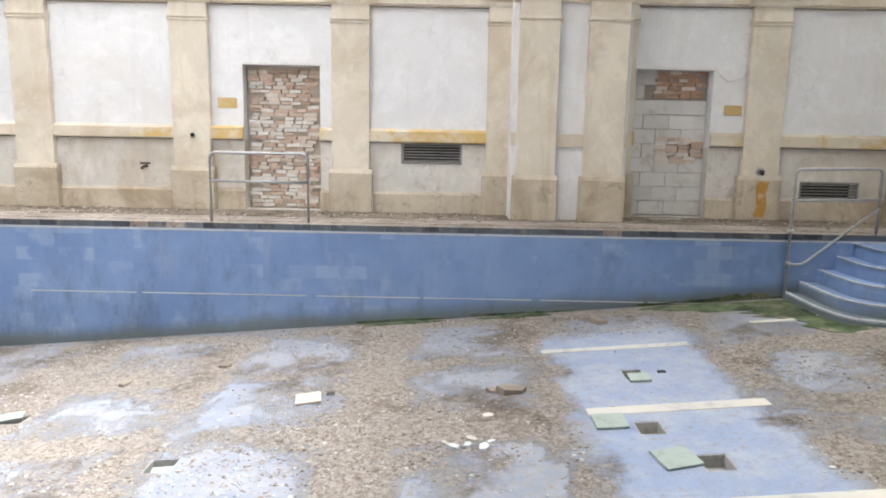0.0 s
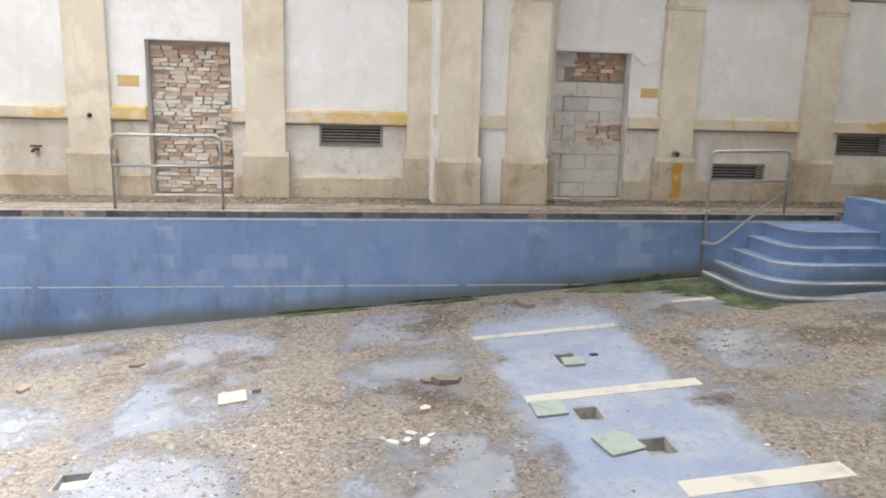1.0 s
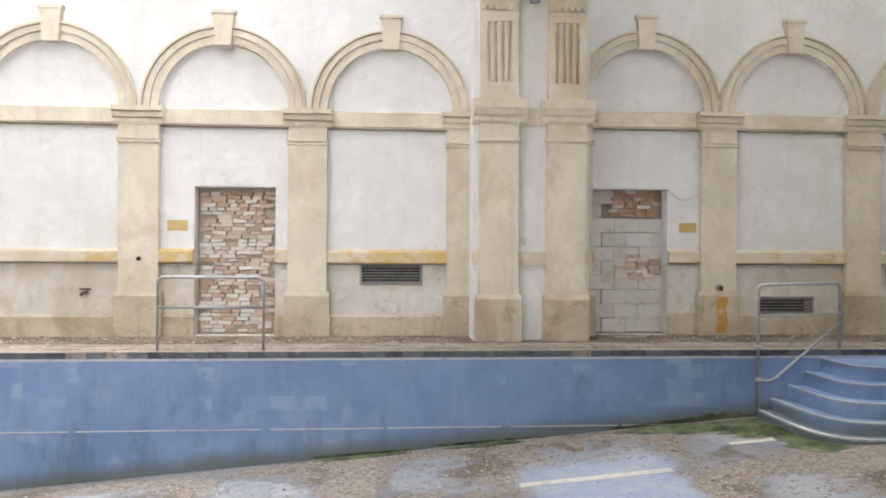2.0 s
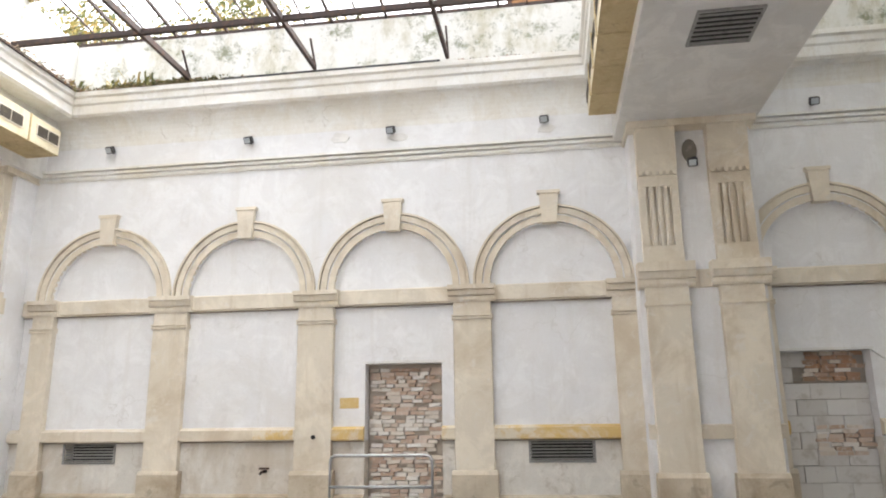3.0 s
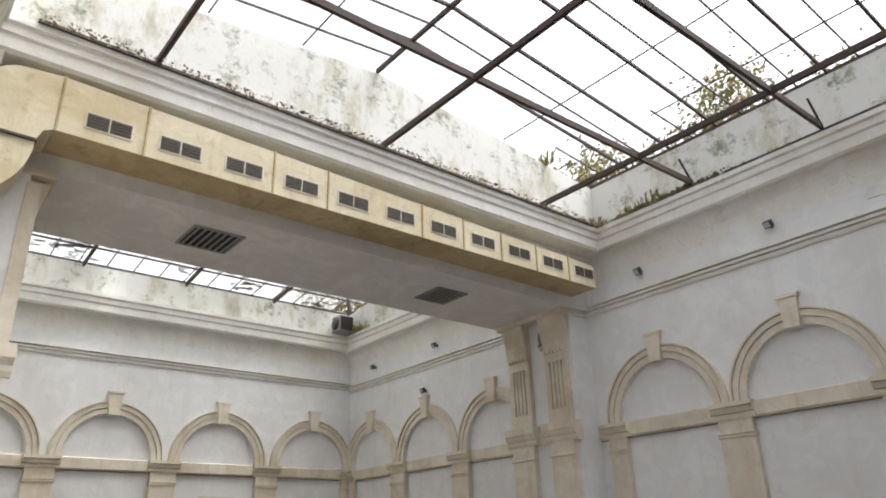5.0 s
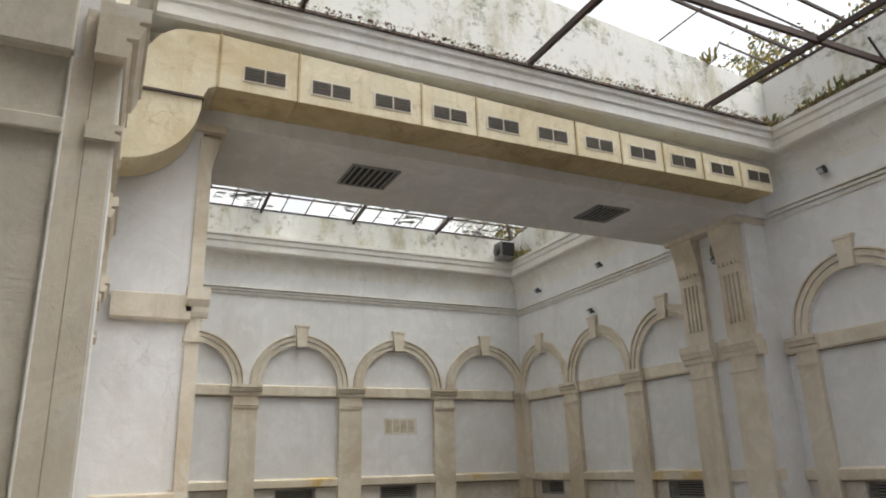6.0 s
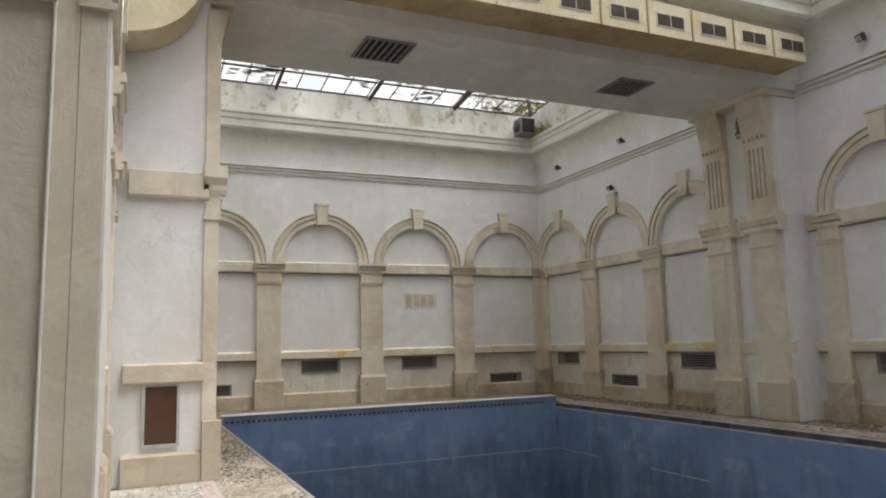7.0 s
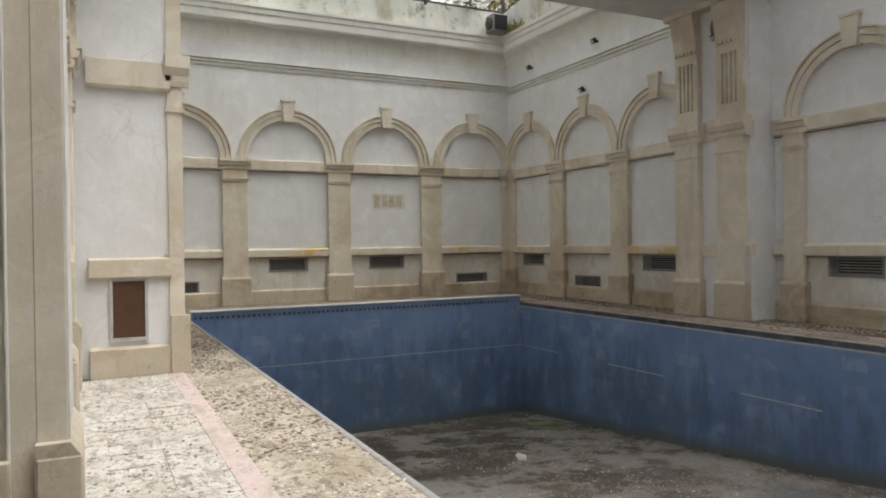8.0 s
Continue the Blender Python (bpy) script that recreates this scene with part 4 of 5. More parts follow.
# ---------------------------------------------------------------- floodlights
def floodlight(x, y, z, m, label="small black floodlight on a wall bracket", scar=True):
    f = thing("floodlight", label, "floodlight", "wall floodlights")
    part("bracket", boxed(x - 0.02, x + 0.02, 0.0, y - 0.04, z - 0.03, z + 0.03, m), LAMPBLACK, f)
    bm = box(nb(), -0.07, 0.07, -0.05, 0.05, -0.06, 0.06, m @ Matrix.Translation((x, y + 0.02, z)) @ pose(0, 0, 0, -30, 0, 8), 0.014)
    part("housing", bm, LAMPBLACK, f)
    part("lens", boxed(-0.052, 0.052, 0.051, 0.056, -0.043, 0.043, m @ Matrix.Translation((x, y + 0.02, z)) @ pose(0, 0, 0, -30, 0, 8)), GLASSGREY, f)
    return f


for x in (-4.55, -2.02, 0.43, 2.92):
    floodlight(x, 0.20, 6.02, M_NORTH)
for x in (-13.3, -10.6, 6.95, 9.45, 11.9):
    floodlight(x, 0.20, 6.0, M_NORTH)
for x in (-11.12, -13.5, -8.74):
    floodlight(x + 0.02, 0.18, 4.98, M_NORTH, "small dark spotlight perched on a keystone") if x == -11.12 else None
for a, b in (PIER_W, PIER_E):
    floodlight((a + b) / 2 + 0.02, 0.62, 5.0, M_NORTH, "dark spotlight between the paired pilasters")
    # no recess is cut: this flat dark oval paints the niche's shade
    st = part("soot_patch", prism(nb(), [(u, 5.12 + (z - 5.12) * 1.7) for u, z in arc((a + b) / 2, 5.16, 0.11, 0, 360, 13)[:-1]], 0.598, 0.602, M_NORTH), NICHEDARK)
    tagged(st, "flat dark patch drawn as the shaded niche above the spotlight", "stain")

# ---------------------------------------------------------------- wall details
def plate(name, m, u, z, w, h, mat, label, cat, v=0.006):
    return tagged(part(name, boxed(u - w / 2, u + w / 2, 0.0, v, z - h / 2, z + h / 2, m, 0.002), mat), label, cat)


plate("sign_patch", M_NORTH, -0.245, 1.66, 0.30, 0.16, SIGNOCHRE, "small ochre painted sign patch beside the doorway", "sign")
plate("sign_patch", M_NORTH, 7.62, 1.69, 0.28, 0.15, SIGNOCHRE, "small ochre painted sign patch beside the doorway", "sign")
notice = plate("faded_notice", M_WEST, 6.82, 2.50, 0.9, 0.42, DADO, "faded square of bare wall where a notice hung", "notice", 0.004)
for k in range(4):
    part("faded_bar", boxed(6.42 + 0.2 * k, 6.58 + 0.2 * k, 0.004, 0.008, 2.34 + 0.02 * (k % 2), 2.66, M_WEST), PLINTH, notice)


def scar(m, u, z, r, mat, v, label):
    rng = random.Random(int(u * 100))
    pts = [(u + r * rng.uniform(0.7, 1.2) * math.cos(a), z + 0.5 * r * rng.uniform(0.7, 1.3) * math.sin(a)) for a in (2 * math.pi * i / 12 for i in range(12))]
    return tagged(part("plaster_scar", prism(nb(), pts, 0.0, v, m), mat), label, "plaster scar", "plaster scars")


for u, z, r in ((-0.45, 6.0, 0.19), (0.52, 5.93, 0.16), (2.95, 5.9, 0.14)):
    scar(M_NORTH, u, z, r, SOFFIT, 0.112, "bare grey patch of fallen plaster on the frieze")

tap = thing("wall_tap", "old dark tap on a short pipe", "tap")
part("pipe", tube(nb(), [(-1.55, 10.5, 0.66), (-1.55, 10.36, 0.66), (-1.58, 10.34, 0.62)], 0.022), RUST, tap)
part("handle", boxed(-1.62, -1.46, 10.40, 10.42, 0.69, 0.72), RUST, tap)
tap = thing("wall_tap", "rusty pipe stub with a broken tap above an orange stain", "tap")
part("pipe", tube(nb(), [(8.08, 10.40, 0.76), (8.08, 10.27, 0.76), (8.06, 10.25, 0.72)], 0.028), RUST, tap)
part("flange", tube(nb(), [(8.08, 10.385, 0.76), (8.08, 10.365, 0.76)], 0.06, 12), GALV, tap)
rng = random.Random(8)
tagged(part("rust_stain", prism(nb(), [(8.12 + dx, z) for dx, z in ((-0.10, 0.05), (-0.07, 0.3), (-0.10, 0.55), (-0.04, 0.615), (0.10, 0.61), (0.07, 0.4), (0.09, 0.2), (0.05, 0.05))], 0.154, 0.159, M_NORTH), RUSTSTAIN),
       "orange rust stain running down the plinth", "stain")
for u, z in ((-0.77, 1.16),):
    tagged(part("bolt_hole", tube(nb(), [(u, 10.40, z), (u, 10.375, z)], 0.035, 10), VOID), "dark drilled hole in a pilaster", "hole")
cable = tagged(part("loose_cable", tube(nb(), [(7.3, 10.485, 2.28), (7.5, 10.47, 2.12), (7.75, 10.47, 2.18), (7.84, 10.44, 2.5), (7.83, 10.44, 3.1)], 0.012, 6), SOFFIT), "thin loose cable hanging from the doorway", "cable")
hook = tagged(part("iron_hook", tube(nb(), [(-6.06, 10.1, 2.30), (-5.99, 10.1, 2.22), (-5.97, 10.1, 2.12), (-6.00, 10.1, 2.08)], 0.014, 6), RUST), "bent iron hook on the pier", "hook")

# south-west pier: side face with rails and an inspection hatch
MP = Matrix(((0, 1, 0, -5.85), (1, 0, 0, -0.09), (0, 0, 1, 0), (0, 0, 0, 1)))
part("string_course", sweep_profile(nb(), [(0, 3.10), (0.05, 3.10), (0.07, 3.13), (0.07, 3.40), (0, 3.42)], -0.10, 0.74, MP), CREAM, pier_s)
part("dado_rail", sweep_profile(nb(), [(0, 1.06), (0.05, 1.06), (0.06, 1.08), (0.06, 1.26), (0, 1.28)], -0.10, 0.72, MP), CREAM, pier_s)
part("skirting", sweep_profile(nb(), [(0, 0.0), (0.06, 0.0), (0.06, 0.30), (0, 0.33)], -0.10, 0.72, MP), PLINTH, pier_s)
part("corner_strip", boxed(0.70, 0.855, 0.0, 0.03, 0.33, 5.4, MP), CREAM, pier_s)
part("corner_plinth", boxed(0.70, 0.905, 0.0, 0.08, 0.0, 0.64, MP, 0.008), PLINTH, pier_s)
part("corner_capital", sweep_profile(nb(), [(0, 3.16), (0.05, 3.16), (0.07, 3.22), (0.07, 3.28), (0.12, 3.36), (0.12, 3.50), (0, 3.50)], 0.68, 0.93, MP), CREAM, pier_s)
part("corner_necking", sweep_profile(nb(), [(0, 2.88), (0.05, 2.88), (0.055, 2.94), (0, 2.95)], 0.68, 0.88, MP), CREAM, pier_s)
hatch = thing("inspection_hatch", "brown wooden hatch in a pale metal frame", "hatch")
part("leaf", boxed(0.125, 0.445, 0.0, 0.012, 0.42, 1.03, MP), WOOD, hatch)
bm = nb()
for a, b, c, d in ((0.095, 0.475, 1.03, 1.055), (0.095, 0.475, 0.385, 0.42), (0.095, 0.125, 0.42, 1.03), (0.445, 0.475, 0.42, 1.03)):
    box(bm, a, b, 0.0, 0.03, c, d, MP)
part("frame", bm, PALELINE, hatch)

# ---------------------------------------------------------------- handrails and pool steps
def loop_rail(pts, r=0.021):
    out = []
    for i, p in enumerate(pts):
        p = Vector(p)
        if 0 < i < len(pts) - 1:
            a, b = (Vector(pts[i - 1]) - p).normalized(), (Vector(pts[i + 1]) - p).normalized()
            q = 0.09
            for t in (0, 0.25, 0.5, 0.75, 1):
                out.append(p + a * q * (1 - t) ** 2 + b * q * t ** 2)
        else:
            out.append(p)
    return tube(nb(), out, r)


rail = thing("handrail", "galvanised tube guard rail standing on the deck edge", "handrail", "pool handrails")
part("frame", loop_rail([(-0.06, 9.0, 0.0), (-0.06, 9.0, 0.95), (1.29, 9.0, 0.95), (1.29, 9.0, 0.0)]), GALV, rail)
part("mid_rail", tube(nb(), [(-0.06, 9.0, 0.56), (1.29, 9.0, 0.56)], 0.019), GALV, rail)
rail = thing("handrail", "galvanised tube handrail running down the pool steps", "handrail", "pool handrails")
part("frame", loop_rail([(7.88, 8.80, floor_z(7.88)), (7.88, 8.80, 0.88), (9.13, 8.95, 0.90), (9.13, 8.95, 0.0)]), GALV, rail)
part("mid_rail", tube(nb(), [(7.88, 8.80, 0.46), (9.13, 8.95, 0.48)], 0.019), GALV, rail)
part("slope_rail", loop_rail([(9.13, 8.95, 0.36), (8.05, 8.76, -0.42), (7.88, 8.79, -0.40)], 0.019), GALV, rail)
part("collar", tube(nb(), [(7.88, 8.80, 0.02), (7.88, 8.80, 0.07)], 0.045, 10), PALELINE, rail)
part("collar", tube(nb(), [(7.88, 8.80, -0.45), (7.88, 8.80, -0.37)], 0.032, 10), GALV, rail)

steps = thing("pool_steps", "rounded blue painted concrete steps in the pool corner", "steps", kind="structure")
for k, (z, r) in enumerate(((-0.12, 0.82), (-0.30, 1.05), (-0.48, 1.29), (-0.66, 1.52), (-0.80, 1.74))):
    c = (9.62, PY1)
    outline = [(c[0] + r * math.copysign(abs(math.cos(radians(a))) ** 0.36, math.cos(radians(a))), c[1] - r * 0.95 * abs(math.sin(radians(a))) ** 0.36) for a in range(180, 361, 5)]
    outline = [(min(x, PX1), y) for x, y in outline]
    seen_pts, clean = set(), []
    for p in outline:
        key = (round(p[0], 3), round(p[1], 3))
        if key not in seen_pts:
            seen_pts.add(key)
            clean.append(p)
    mm = Matrix(((1, 0, 0, 0), (0, 0, 1, 0), (0, 1, 0, 0), (0, 0, 0, 1)))
    low = -1.0
    st = part("step", prism(nb(), clean, low, z - 0.004 * k, mm), BLUE, steps)
    inner = [(c[0] + (x - c[0]) * 0.972, c[1] + (y - c[1]) * 0.972) for x, y in clean]
    bm = nb()
    for i in range(len(clean) - 1):
        q = [clean[i], clean[i + 1], inner[i + 1], inner[i]]
        if abs(q[0][0] - PX1) < 0.01 and abs(q[1][0] - PX1) < 0.01:
            continue
        prism(bm, q, z - 0.03, z + 0.004, mm)
    part("nosing", bm, PALELINE, st)

# ---------------------------------------------------------------- pits, cover plates and lane lines
for k, (a, b, c, d) in enumerate(PITS):
    pit = thing("floor_pit", "small square open pit in the pool floor", "pit", "floor pits")
    part("pit_lining", holed_slab(a, b, c, d, [(a + 0.012, b - 0.012, c + 0.012, d - 0.012)], -0.19, -0.004, M_FLOOR), COPING, pit)
    part("pit_bottom", boxed(a, b, -0.16, -0.11, c, d, M_FLOOR), COPING, pit)


def cover(x, y, w, d, turn, tip, lift, mat=GREENLID, label="loose grey-green cover plate lying beside its pit"):
    c = part("cover_plate", boxed(-w / 2, w / 2, -d / 2, d / 2, 0.0, 0.022, IDENT, 0.004), mat)
    x, y = x + SHIFT.x, y + SHIFT.y
    c.matrix_basis = pose(x, y, floor_z(x) + lift, tip, -4.86, turn)
    return tagged(c, label, "cover plate", "pit covers")


cover(4.91, 4.42, 0.30, 0.31, 12, 0, 0.004)
cover(4.565, 5.17, 0.28, 0.30, 0, 0, 0.004)
cover(5.09, 6.19, 0.21, 0.22, -4, 0, 0.005)
cover(1.74, 6.14, 0.26, 0.24, 10, 3, 0.010, JOINT, "pale grey cover plate lying beside its pit")
cover(0.755, 4.87, 0.20, 0.11, 4, 8, -0.075, GREENLID, "grey-green cover plate dropped into its pit")
cover(-1.30, 6.12, 0.24, 0.16, 20, 2, 0.010)
for y, x0, x1, w in ((5.42, 4.42, 6.05, 0.17), (7.22, 4.24, 5.92, 0.13), (3.72, 5.1, 6.3, 0.20), (7.9, 6.9, 9.6, 0.10)):
    x0, x1, y = x0 + SHIFT.x, x1 + SHIFT.x, y + SHIFT.y
    l = part("lane_marking", boxed(x0, x1, 0.0, 0.004, y - w / 2, y + w / 2, M_FLOOR), BAND)
    tagged(l, "worn cream lane marking on the pool floor", "lane marking", "lane markings")
tagged(part("floor_drain", boxed(5.42, 5.50, 0.0, 0.008, 6.22, 6.28, M_FLOOR), VOID), "small dark drain hole in the pool floor", "drain")

# ---------------------------------------------------------------- algae, debris
def blob(rng, cx, cy, rx, ry, n=26):
    return [(cx + rx * rng.uniform(0.72, 1.2) * math.cos(a), cy + ry * rng.uniform(0.72, 1.2) * math.sin(a)) for a in (2 * math.pi * i / n for i in range(n))]


rng = random.Random(21)
for cx, cy, rx, ry in ((7.3, 8.55, 1.0, 0.26), (8.1, 7.75, 0.62, 0.55), (6.5, 8.70, 0.6, 0.12), (4.2, 8.76, 0.5, 0.08), (2.6, 8.77, 0.6, 0.07), (7.6, 8.15, 0.5, 0.3), (-9.8, 8.2, 0.8, 0.35)):
    pts = [(x, min(max(y, PY0), PY1 - 0.004)) for x, y in blob(rng, cx, cy, rx, ry)]
    tagged(part("algae_patch", prism(nb(), pts, 0.0, 0.006, M_FLOOR), MOSS), "green algae crust on the damp pool floor", "algae", "algae patches", "stuff")
for cx, rz in ((7.35, 0.10), (6.6, 0.06), (4.3, 0.05), (2.7, 0.05)):
    z = floor_z(cx)
    pts = [(cx - 0.75, z - 0.02)] + [(cx - 0.7 + 1.4 * i / 14, floor_z(cx - 0.7 + 1.4 * i / 14) + rz * rng.uniform(0.35, 1.1) * math.sin(math.pi * (i + 0.6) / 15.2)) for i in range(15)] + [(cx + 0.75, z + 0.04)]
    tagged(part("algae_patch", prism(nb(), pts, PY1 - 0.006, PY1 - 0.001), MOSS), "green algae creeping up the pool wall", "algae", "algae patches", "stuff")


def litter(name, label, count, seed, place, smin, smax, mat, flat=0.35):
    """Loose chips joined into one sheet of litter."""
    r = random.Random(seed)
    vs, fs = [], []
    for _ in range(count):
        x, y, z = place(r)
        if x is None:
            continue
        sz = smin + (smax - smin) * r.random() ** 3
        a = r.uniform(0, 6.28)
        h = sz * flat * r.uniform(0.4, 1.2)
        w = sz * r.uniform(0.45, 1.0)
        ca, sa = math.cos(a), math.sin(a)
        base = len(vs)
        tx, ty = r.uniform(-0.3, 0.3) * h, r.uniform(-0.3, 0.3) * h
        for k, (px, py) in enumerate(((-1, -1), (1, -0.7), (0.8, 1), (-0.7, 0.9))):
            qx, qy = px * sz / 2, py * w / 2
            vs.append((x + qx * ca - qy * sa, y + qx * sa + qy * ca, z - 0.004))
        for k, (px, py) in enumerate(((-0.8, -0.7), (0.9, -0.6), (0.6, 0.8), (-0.6, 0.8))):
            qx, qy = px * sz / 2, py * w / 2
            vs.append((x + qx * ca - qy * sa + tx, y + qx * sa + qy * ca + ty, z + h * r.uniform(0.6, 1.1)))
        b = base
        fs += [(b + 4, b + 5, b + 6, b + 7), (b, b + 1, b + 5, b + 4), (b + 1, b + 2, b + 6, b + 5), (b + 2, b + 3, b + 7, b + 6), (b + 3, b, b + 4, b + 7)]
    me = bpy.data.meshes.new(name)
    me.from_pydata(vs, [], fs)
    me.materials.append(mat)
    return tagged(new(name, me), label, "debris", kind="stuff")


def island_mat(name, cols, rough=0.9):
    m = material(name, cols[0], rough)
    k = Nodes(m)
    isl = k.n.new("ShaderNodeNewGeometry").outputs["Random Per Island"]
    rp = k.n.new("ShaderNodeValToRGB")
    rp.color_ramp.interpolation = "CONSTANT"
    while len(rp.color_ramp.elements) < len(cols):
        rp.color_ramp.elements.new(0.5)
    for i, c in enumerate(cols):
        rp.color_ramp.elements[i].position = i / len(cols)
        rp.color_ramp.elements[i].color = (*c, 1)
    k.l.new(isl, rp.inputs[0])
    k.colour(k.mix(k.mul(k.ramp(k.noise(40, 4), 0.45, 0.7), 0.4), rp.outputs[0], (0.25, 0.2, 0.16)))
    return m


CHIPS = island_mat("plaster_and_leaf_chips", [(0.40, 0.375, 0.34), (0.25, 0.205, 0.165), (0.31, 0.265, 0.22), (0.16, 0.12, 0.09), (0.46, 0.44, 0.41), (0.20, 0.155, 0.12), (0.33, 0.29, 0.25), (0.10, 0.075, 0.06)])
DARKCHIPS = island_mat("leaf_and_mortar_litter", [(0.13, 0.10, 0.08), (0.24, 0.18, 0.13), (0.34, 0.27, 0.2), (0.09, 0.075, 0.06), (0.55, 0.50, 0.43), (0.18, 0.14, 0.1)])


RUSTCHIPS = island_mat("rusty_mortar_crumbs", [(0.30, 0.16, 0.08), (0.14, 0.10, 0.07), (0.45, 0.36, 0.26), (0.09, 0.08, 0.05), (0.22, 0.18, 0.12)])
CRUMBS = island_mat("deck_crumbs", [(0.68, 0.64, 0.58), (0.30, 0.25, 0.2), (0.58, 0.53, 0.46), (0.20, 0.165, 0.13), (0.50, 0.44, 0.37), (0.74, 0.72, 0.68)])


def on_pool_floor(r):
    for _ in range(20):
        x, y = r.uniform(PX0 + 0.1, PX1 - 0.3), r.uniform(PY0 + 0.1, PY1 - 0.05)
        if x < -2 and r.random() < 0.45:
            continue
        n = noise.noise(Vector((x * 0.55, y * 0.55, 3.1))) + 0.35 * noise.noise(Vector((x * 2.1, y * 2.1, 7.7)))
        swept = 4.4 < x < 6.05 and y < 7.6
        if any(a - 0.02 < x < b + 0.02 and c - 0.02 < y < d + 0.02 for a, b, c, d in PITS):
            continue
        if n > (-0.06 if not swept else 0.75) or r.random() < (0.10 if not swept else 0.025):
            return x, y, floor_z(x)
    return None, None, None


litter("pool_debris", "flakes of plaster, mortar and dead leaves on the pool floor", 46000, 5, on_pool_floor, 0.006, 0.042, CHIPS, 0.14)


def on_north_deck(r):
    x = r.uniform(-14.4, 13.0) if r.random() < 0.6 else r.uniform(-14.4, -2.0)
    y = PY1 + 0.28 + (1.30) * r.random() ** 0.7
    if (y < 9.58 and r.random() < 0.5) or 9.58 < y < 9.70:
        return None, None, None
    return x, y, 0.0


litter("deck_debris", "plaster rubble and dead leaves along the far deck", 13000, 6, on_north_deck, 0.008, 0.055, DARKCHIPS, 0.25)


def on_south_deck(r):
    x = -11.5 + 13.0 * r.random() ** 0.75
    y = r.uniform(-0.25, 1.48)
    n = noise.noise(Vector((x * 1.3, y * 1.3, 9.0))) + 0.5 * noise.noise(Vector((x * 4, y * 4, 2.0)))
    if n < -0.05 and r.random() < 0.8:
        return None, None, None
    return x, y, 0.002


litter("leaf_litter", "dry dark leaf litter and plaster crumbs on the near deck", 20000, 7, on_south_deck, 0.006, 0.030, CRUMBS, 0.15)


def on_far_end(r):
    x = -11.6 + 9.5 * r.random() ** 1.25
    y = r.uniform(0.75, 1.5)
    n = noise.noise(Vector((x * 0.9, y * 0.9, 4.0)))
    return (x, y, 0.0) if n > -0.1 or x < -7.5 else (None, None, None)


litter("dead_leaves", "dark drift of dead leaves at the pier foot", 9000, 8, on_far_end, 0.008, 0.045, DARKCHIPS, 0.2)
for x, y, l, a in ((-3.2, 9.45, 0.9, 8), (-2.7, 9.75, 0.7, -5), (-2.3, 9.3, 0.5, 14), (-4.4, 9.9, 0.45, 3), (2.9, 9.5, 0.35, 25), (6.6, 10.2, 0.5, 4)):
    o = part("timber_lath", boxed(-l / 2, l / 2, -0.02, 0.02, 0.0, 0.02), RUBBLE)
    o.matrix_basis = pose(x, y, 0.001, 0, 0, a)
    tagged(o, "pale splintered lath lying on the far deck", "lath", "fallen laths")
rng = random.Random(31)
for x, y, sz, mat in ((3.62, 5.35, 0.15, RUBBLE), (3.86, 5.92, 0.34, MORTARLUMP), (3.72, 6.0, 0.22, MORTARLUMP), (5.2, 8.2, 0.30, MORTARLUMP), (7.9, 7.9, 0.07, PALELINE), (6.05, 4.05, 0.06, PALELINE), (3.3, 4.75, 0.15, PALELINE), (3.55, 4.70, 0.14, PALELINE), (3.42, 4.80, 0.10, PALELINE), (3.62, 4.83, 0.09, PALELINE), (3.22, 4.86, 0.08, RUBBLE),
                      (3.45, 4.9, 0.12, RUBBLE), (-0.4, 6.9, 0.2, MORTARLUMP), (0.6, 7.3, 0.16, MORTARLUMP), (-7.5, 6.2, 0.3, RUBBLE), (-8.2, 4.8, 0.22, MORTARLUMP)):
    pts = [(sz * rng.uniform(0.40, 0.70) * math.cos(q), sz * rng.uniform(0.20, 0.42) * math.sin(q)) for q in (2 * math.pi * i / 5 for i in range(5))]
    bm = prism(nb(), pts, 0.0, sz * rng.uniform(0.10, 0.2), Matrix(((1, 0, 0, 0), (0, 0, 1, 0), (0, 1, 0, 0), (0, 0, 0, 1))))
    for v in bm.verts:
        v.co.z += 0.25 * v.co.x * rng.uniform(0.0, 0.4) if v.co.z > 0.001 else -0.01
        v.co.x *= 0.9 if v.co.z > 0.01 else 1.0
    o = part("rubble_slab", bm, mat)
    o.matrix_basis = pose(x, y, floor_z(x), 0, 0, rng.uniform(0, 180))
    tagged(o, "broken slab of fallen plaster lying on the pool floor", "rubble", "rubble lumps")

# ---------------------------------------------------------------- outside: roof hut, trees, ground
ground = part("ground", holed_slab(-400, 400, -400, 400, [(-15.05, 13.6, -3.4, 10.85)], -0.5, -0.25, Matrix(((1, 0, 0, 0), (0, 0, 1, 0), (0, 1, 0, 0), (0, 0, 0, 1)))), ROOFING)
tagged(ground, "grey yard ground outside the hall", "ground", kind="structure")
hut = thing("roof_hut", "orange-brown timber hut standing on the roof", "hut")
for nm, a, b, c, d in (("panel", 2.45, 3.05, 7.03, 10.2), ("panel", 3.13, 4.3, 7.03, 8.95), ("panel", 3.13, 4.3, 9.75, 10.2)):
    part(nm, boxed(a, b, 10.46, 10.52, c, d), ORANGEWOOD, hut)
for x in (2.40, 3.05, 4.3):
    part("post", boxed(x, x + 0.08, 10.43, 10.55, 7.03, 10.3), WOOD, hut)
for z in (8.95, 9.70):
    part("rail", boxed(3.13, 4.3, 10.44, 10.54, z, z + 0.06), WOOD, hut)
part("side", boxed(2.42, 2.48, 10.55, 12.0, 7.03, 10.2), ORANGEWOOD, hut)
part("roof", boxed(2.2, 4.6, 10.3, 12.2, 10.3, 10.42), ROOFING, hut)


